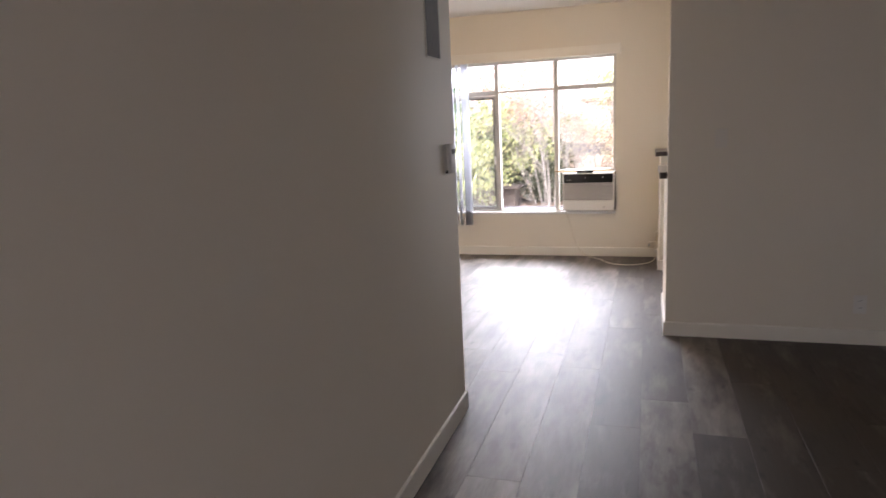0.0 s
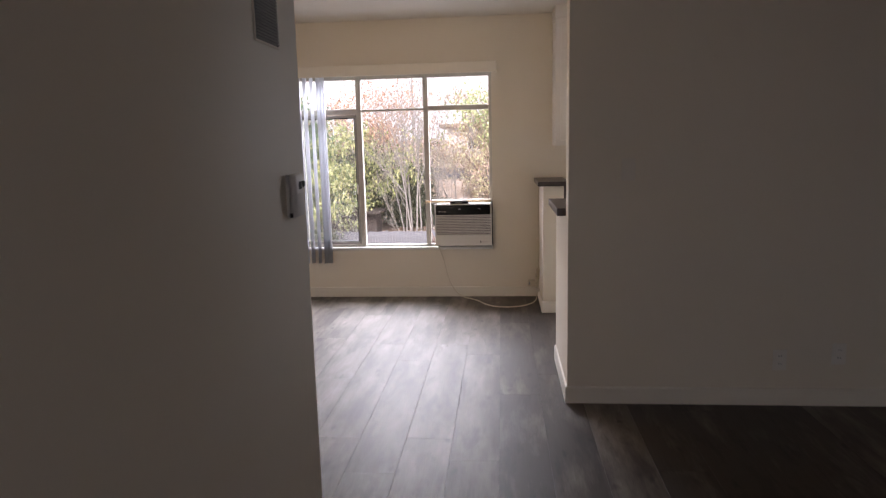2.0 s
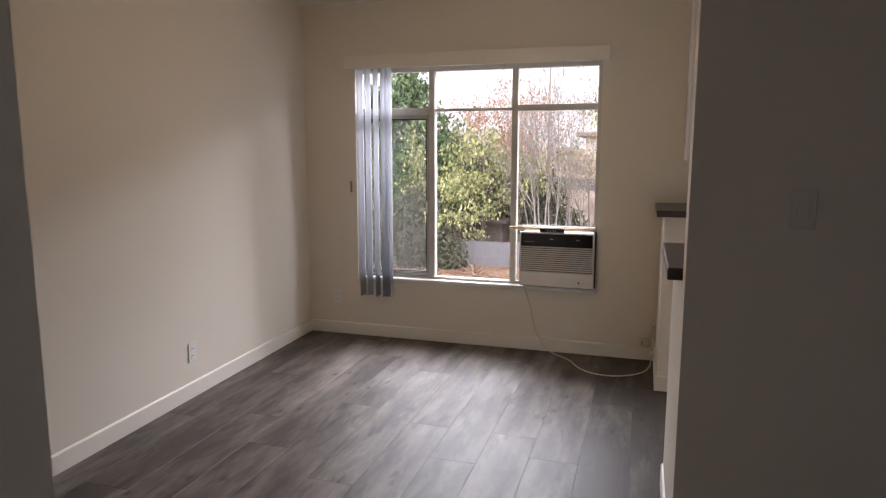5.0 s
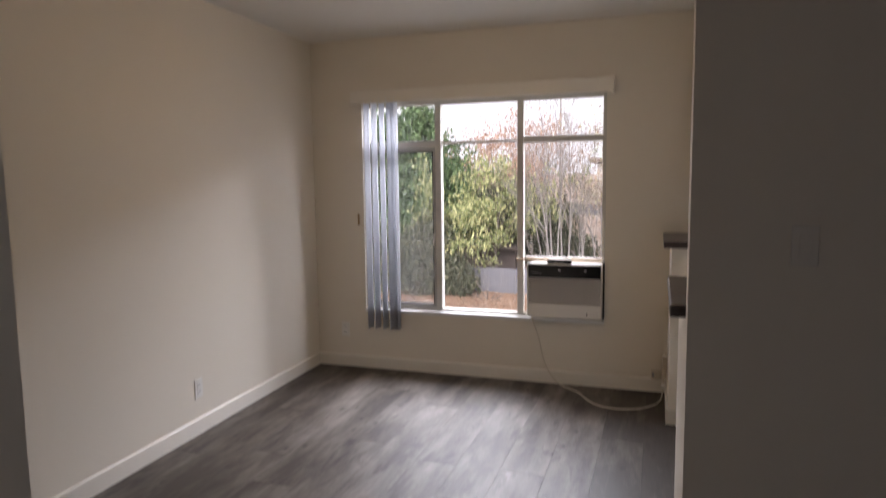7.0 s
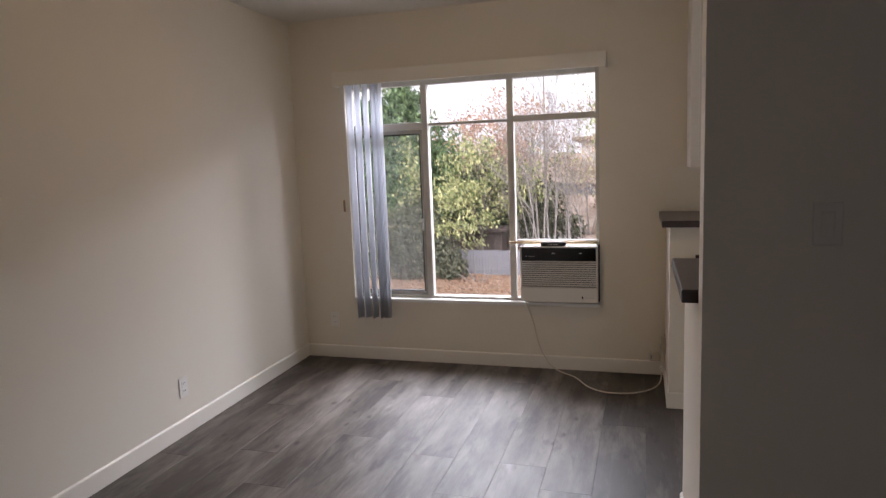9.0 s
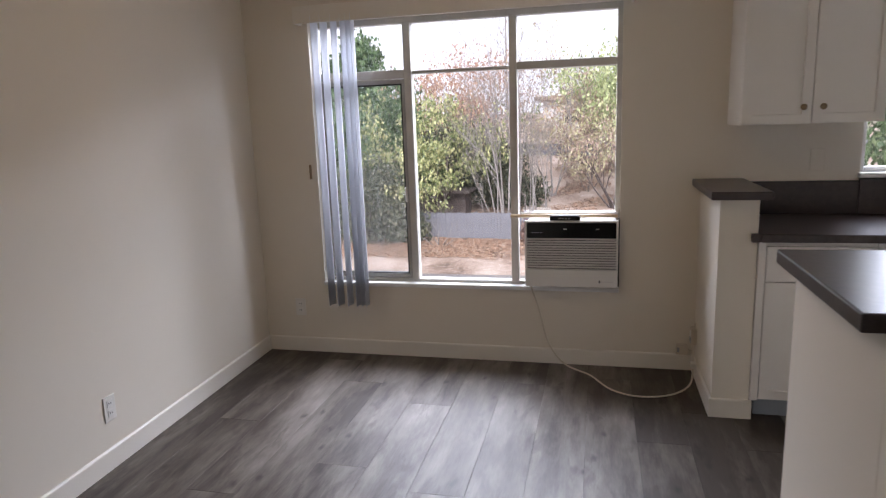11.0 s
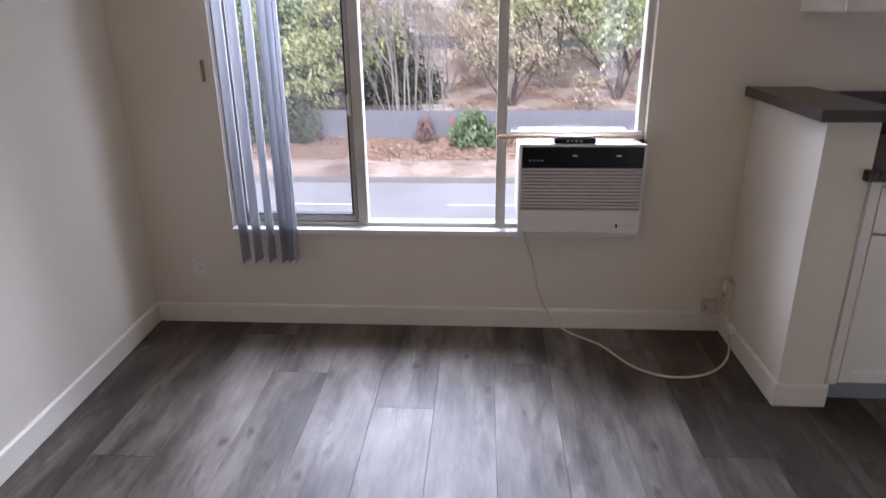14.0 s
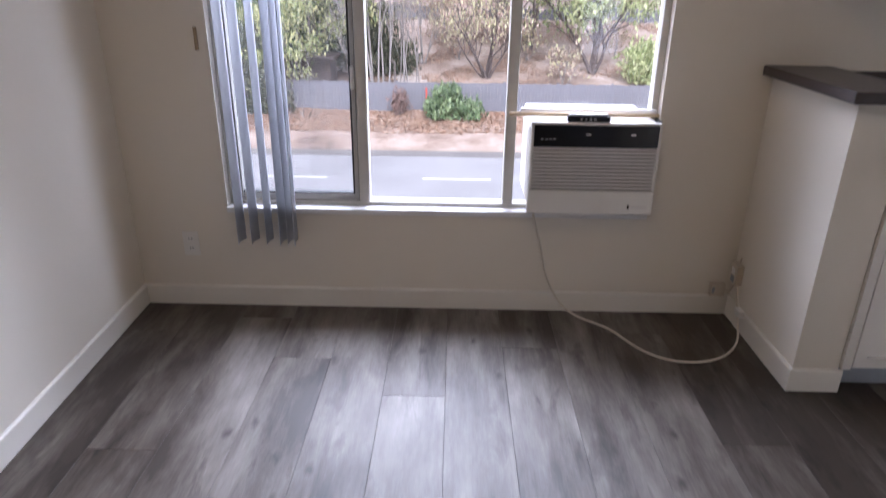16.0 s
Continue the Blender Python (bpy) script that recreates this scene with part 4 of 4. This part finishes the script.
tree("bare pale sapling thicket", -0.9, 28.6, 9, [(0.02, 0, 6.6, 0.045), (0.08, 0, 5.6, 0.036), (-0.06, 0.05, 6.2, 0.042), (0.12, 0, 4.8, 0.034), (-0.02, 0, 5.4, 0.034), (-0.10, 0, 5.0, 0.034)], 3, 0.36, 5, PALEBARK, PINKISH, 350, 0.11, 0.15, keep=0.45, foot=0.75, wander=0.05)
tree("tree with thinning russet autumn leaves", -4.5, 32.4, 13, [(0.0, 0, 5.6, 0.10), (0.2, 0, 4.8, 0.07), (-0.2, 0.1, 4.8, 0.07), (0.08, 0, 6.2, 0.07)], 3, 0.5, 5, BARK, ORANGE, 3400, 0.14, 0.24)
tree("spreading many-stemmed small tree with faded autumn leaves", 2.9, 31.3, 15, [(-0.6, 0, 3.0, 0.075), (-0.3, 0.1, 3.4, 0.085), (0.0, 0, 3.3, 0.09), (0.3, 0, 3.3, 0.085), (-0.85, -0.1, 2.8, 0.06), (0.55, 0.1, 2.9, 0.07), (0.15, 0.1, 3.6, 0.07)], 3, 0.46, 4, DARKBARK, FADED, 2600, 0.15, 0.24, keep=0.58, bare=2.3)
tree("green-leaved tree with a forked dark trunk", 8.5, 32.6, 17, [(-0.06, 0, 5.4, 0.20), (0.16, 0, 5.0, 0.15), (-0.45, 0, 4.8, 0.11), (0.5, 0, 4.4, 0.10)], 3, 0.52, 6, DARKBARK, GREEN, 10500, 0.22, 0.36)
tree("tall hazy bare tree on the bank", 0.6, 41.0, 18, [(0, 0, 5.6, 0.10), (0.14, 0, 5.0, 0.08), (-0.18, 0, 4.8, 0.08)], 3, 0.45, 5, PALEBARK, PINKISH, 900, 0.2, 0.3, keep=0.55)
tree("hazy tree with pale yellow leaves at the top of the bank", 4.2, 47.0, 19, [(0, 0, 3.6, 0.12), (0.3, 0, 3.2, 0.10), (-0.35, 0, 3.2, 0.10)], 3, 0.55, 5, BARK, PINKISH, 7000, 0.18, 0.35)
tree("green tree on the bank", 5.6, 37.0, 23, [(0, 0, 5.6, 0.16), (0.25, 0, 5.0, 0.11), (-0.35, 0, 5.2, 0.11), (-0.6, 0, 4.6, 0.09)], 3, 0.52, 6, BARK, GREEN, 9500, 0.22, 0.40)
tree("low russet tree at the top of the bank", -8.0, 46.0, 24, [(0, 0, 3.8, 0.14), (0.3, 0, 3.4, 0.10), (-0.3, 0, 3.4, 0.10)], 3, 0.55, 5, BARK, ORANGE, 2400, 0.24, 0.3)
bush("bright green bushy shrub in front of the fence", 1.05, 26.0, 31, [(0, 0, 0.7, 0.85, 0.6, 0.75), (0.9, 0, 0.45, 0.75, 0.5, 0.5), (-0.4, 0, 0.45, 0.6, 0.5, 0.5), (0.1, 0, 1.15, 0.55, 0.45, 0.45)], SHRUB, 2600, 0.20)
bush("small dry red-brown bush by the fence", -1.05, 26.5, 32, [(0, 0, 0.6, 0.45, 0.4, 0.55)], REDDISH, 420, 0.16)
bush("pale green leafy bush on the bank", 10.6, 31.0, 33, [(0, 0, 1.1, 1.0, 0.8, 1.2), (0.8, 0, 0.8, 0.8, 0.7, 0.9)], GREEN, 3200, 0.17)
tree("dry fallen brush against the fence", -5.2, 26.0, 34, [(-0.8, 0, 1.4, 0.03), (0.6, -0.2, 1.3, 0.03), (0.0, -0.4, 1.3, 0.03), (1.1, 0.1, 1.2, 0.025), (-1.3, -0.1, 1.3, 0.025)], 2, 0.5, 3, PALEBARK, name="dry_brush", category="dry branches")
bush("dense green leafy tree outside the kitchen window", 8.6, 12.5, 41, [(0, 0, 3.0, 1.9, 1.6, 2.6), (1.4, 0.3, 5.0, 1.9, 1.6, 2.4), (0.2, 0, 6.6, 1.7, 1.5, 1.8)], SHRUB, 15000, 0.16, "tree", "tree")
bush("grey-green leafy thicket overgrowing the fence", -9.0, 26.2, 51, [(0, 0, 1.5, 1.9, 0.7, 1.7), (1.7, 0.1, 1.2, 1.3, 0.6, 1.3), (-2.4, 0, 1.8, 2.0, 0.8, 2.0), (0.6, 0.2, 2.9, 1.5, 0.7, 1.1), (2.6, 0.1, 0.7, 0.7, 0.5, 0.7)], DIMGREEN, 13000, 0.17, "thicket", "shrub")
for k, (bx, by) in enumerate([(1.6, 34.5), (5.4, 35.0), (-3.2, 37.0), (6.8, 30.5), (0.4, 38.0), (4.6, 41.0), (10.5, 36.5)]):
    tree("leafless scrubby bush on the bank", bx, by, 60 + k, [(-0.5, 0, 1.3, 0.03), (0.1, 0, 1.6, 0.035), (0.5, 0.1, 1.3, 0.03), (-0.1, -0.3, 1.2, 0.025)], 2, 0.5, 4, PALEBARK, PINKISH, 260, 0.17, 0.2, name="scrub_bush", category="bush")
tree("hazy pale-leaved tree at the top of the bank", 1.6, 46.0, 71, [(0, 0, 3.4, 0.12), (0.3, 0, 3.0, 0.10), (-0.35, 0, 3.0, 0.10)], 3, 0.55, 5, BARK, PINKISH, 7000, 0.18, 0.35)
tree("hazy pale-leaved tree at the top of the bank", 8.2, 48.0, 72, [(0, 0, 3.8, 0.12), (0.3, 0, 3.4, 0.10), (-0.35, 0, 3.4, 0.10)], 3, 0.55, 5, BARK, PINKISH, 7000, 0.18, 0.35)
post = thing("marker_post", "small red marker post by the shrub", "marker post", (0.15, 26.35, height(0.15, 26.35)))
part("post", block(-0.04, 0.04, -0.03, 0.03, -0.1, 1.25, bevel=0.01), REDPAINT, post)
pole = thing("utility_pole", "tall thin grey utility pole with short arms", "utility pole", (-4.7, 47, height(-4.7, 47)))
part("pole", lathe(bmesh.new(), [(0.09, -0.2), (0.05, 11.5)], steps=10), PALEBARK, pole)
part("arm", block(-0.5, 0.5, -0.04, 0.04, 10.9, 10.98), PALEBARK, pole)


# ---- floor planks ----
PW, PL, X0 = 0.2305, 1.52, 0.003
ENDS = {1: -1.01, 3: -0.445, 5: -0.685, 7: -0.335, 10: -0.92, 11: -0.58, 0: -0.25, 2: -0.12, 4: -1.35, 6: -1.50, 8: -1.50, 9: -0.2}
rng = random.Random(7)


def plank_mesh(length, mat):
    b = block(0.0003, PW - 0.0003, -length + 0.0003, -0.0003, -0.006, 0.0)
    top = [e for e in b.edges if all(v.co.z > -0.001 for v in e.verts)]
    bmesh.ops.bevel(b, geom=top, offset=0.0007, segments=1, affect="EDGES")
    return meshed("plank", b, mat)


plank_meshes = {}
for k in range(0, 27):
    end = ENDS.get(k, -rng.uniform(0.1, 1.45))
    y, stop = BACK, SOUTH
    x = X0 + k * PW
    if x < 1.45:
        stop = -3.96
    cuts = [y] + [end - PL * n for n in range(0, 8) if stop < end - PL * n < y - 0.02] + [stop]
    for n, (a, c) in enumerate(zip(cuts, cuts[1:])):
        # the two columns along the west wall take a darker print than their neighbours
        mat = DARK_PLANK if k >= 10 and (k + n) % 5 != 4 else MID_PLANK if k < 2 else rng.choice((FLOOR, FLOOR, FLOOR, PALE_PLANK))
        key = (round(a - c, 3), mat.name)
        if key not in plank_meshes:
            plank_meshes[key] = plank_mesh(key[0], mat)
        ob = new("plank", plank_meshes[key])
        ob.location = (x, a, 0)
        ob.parent = floor
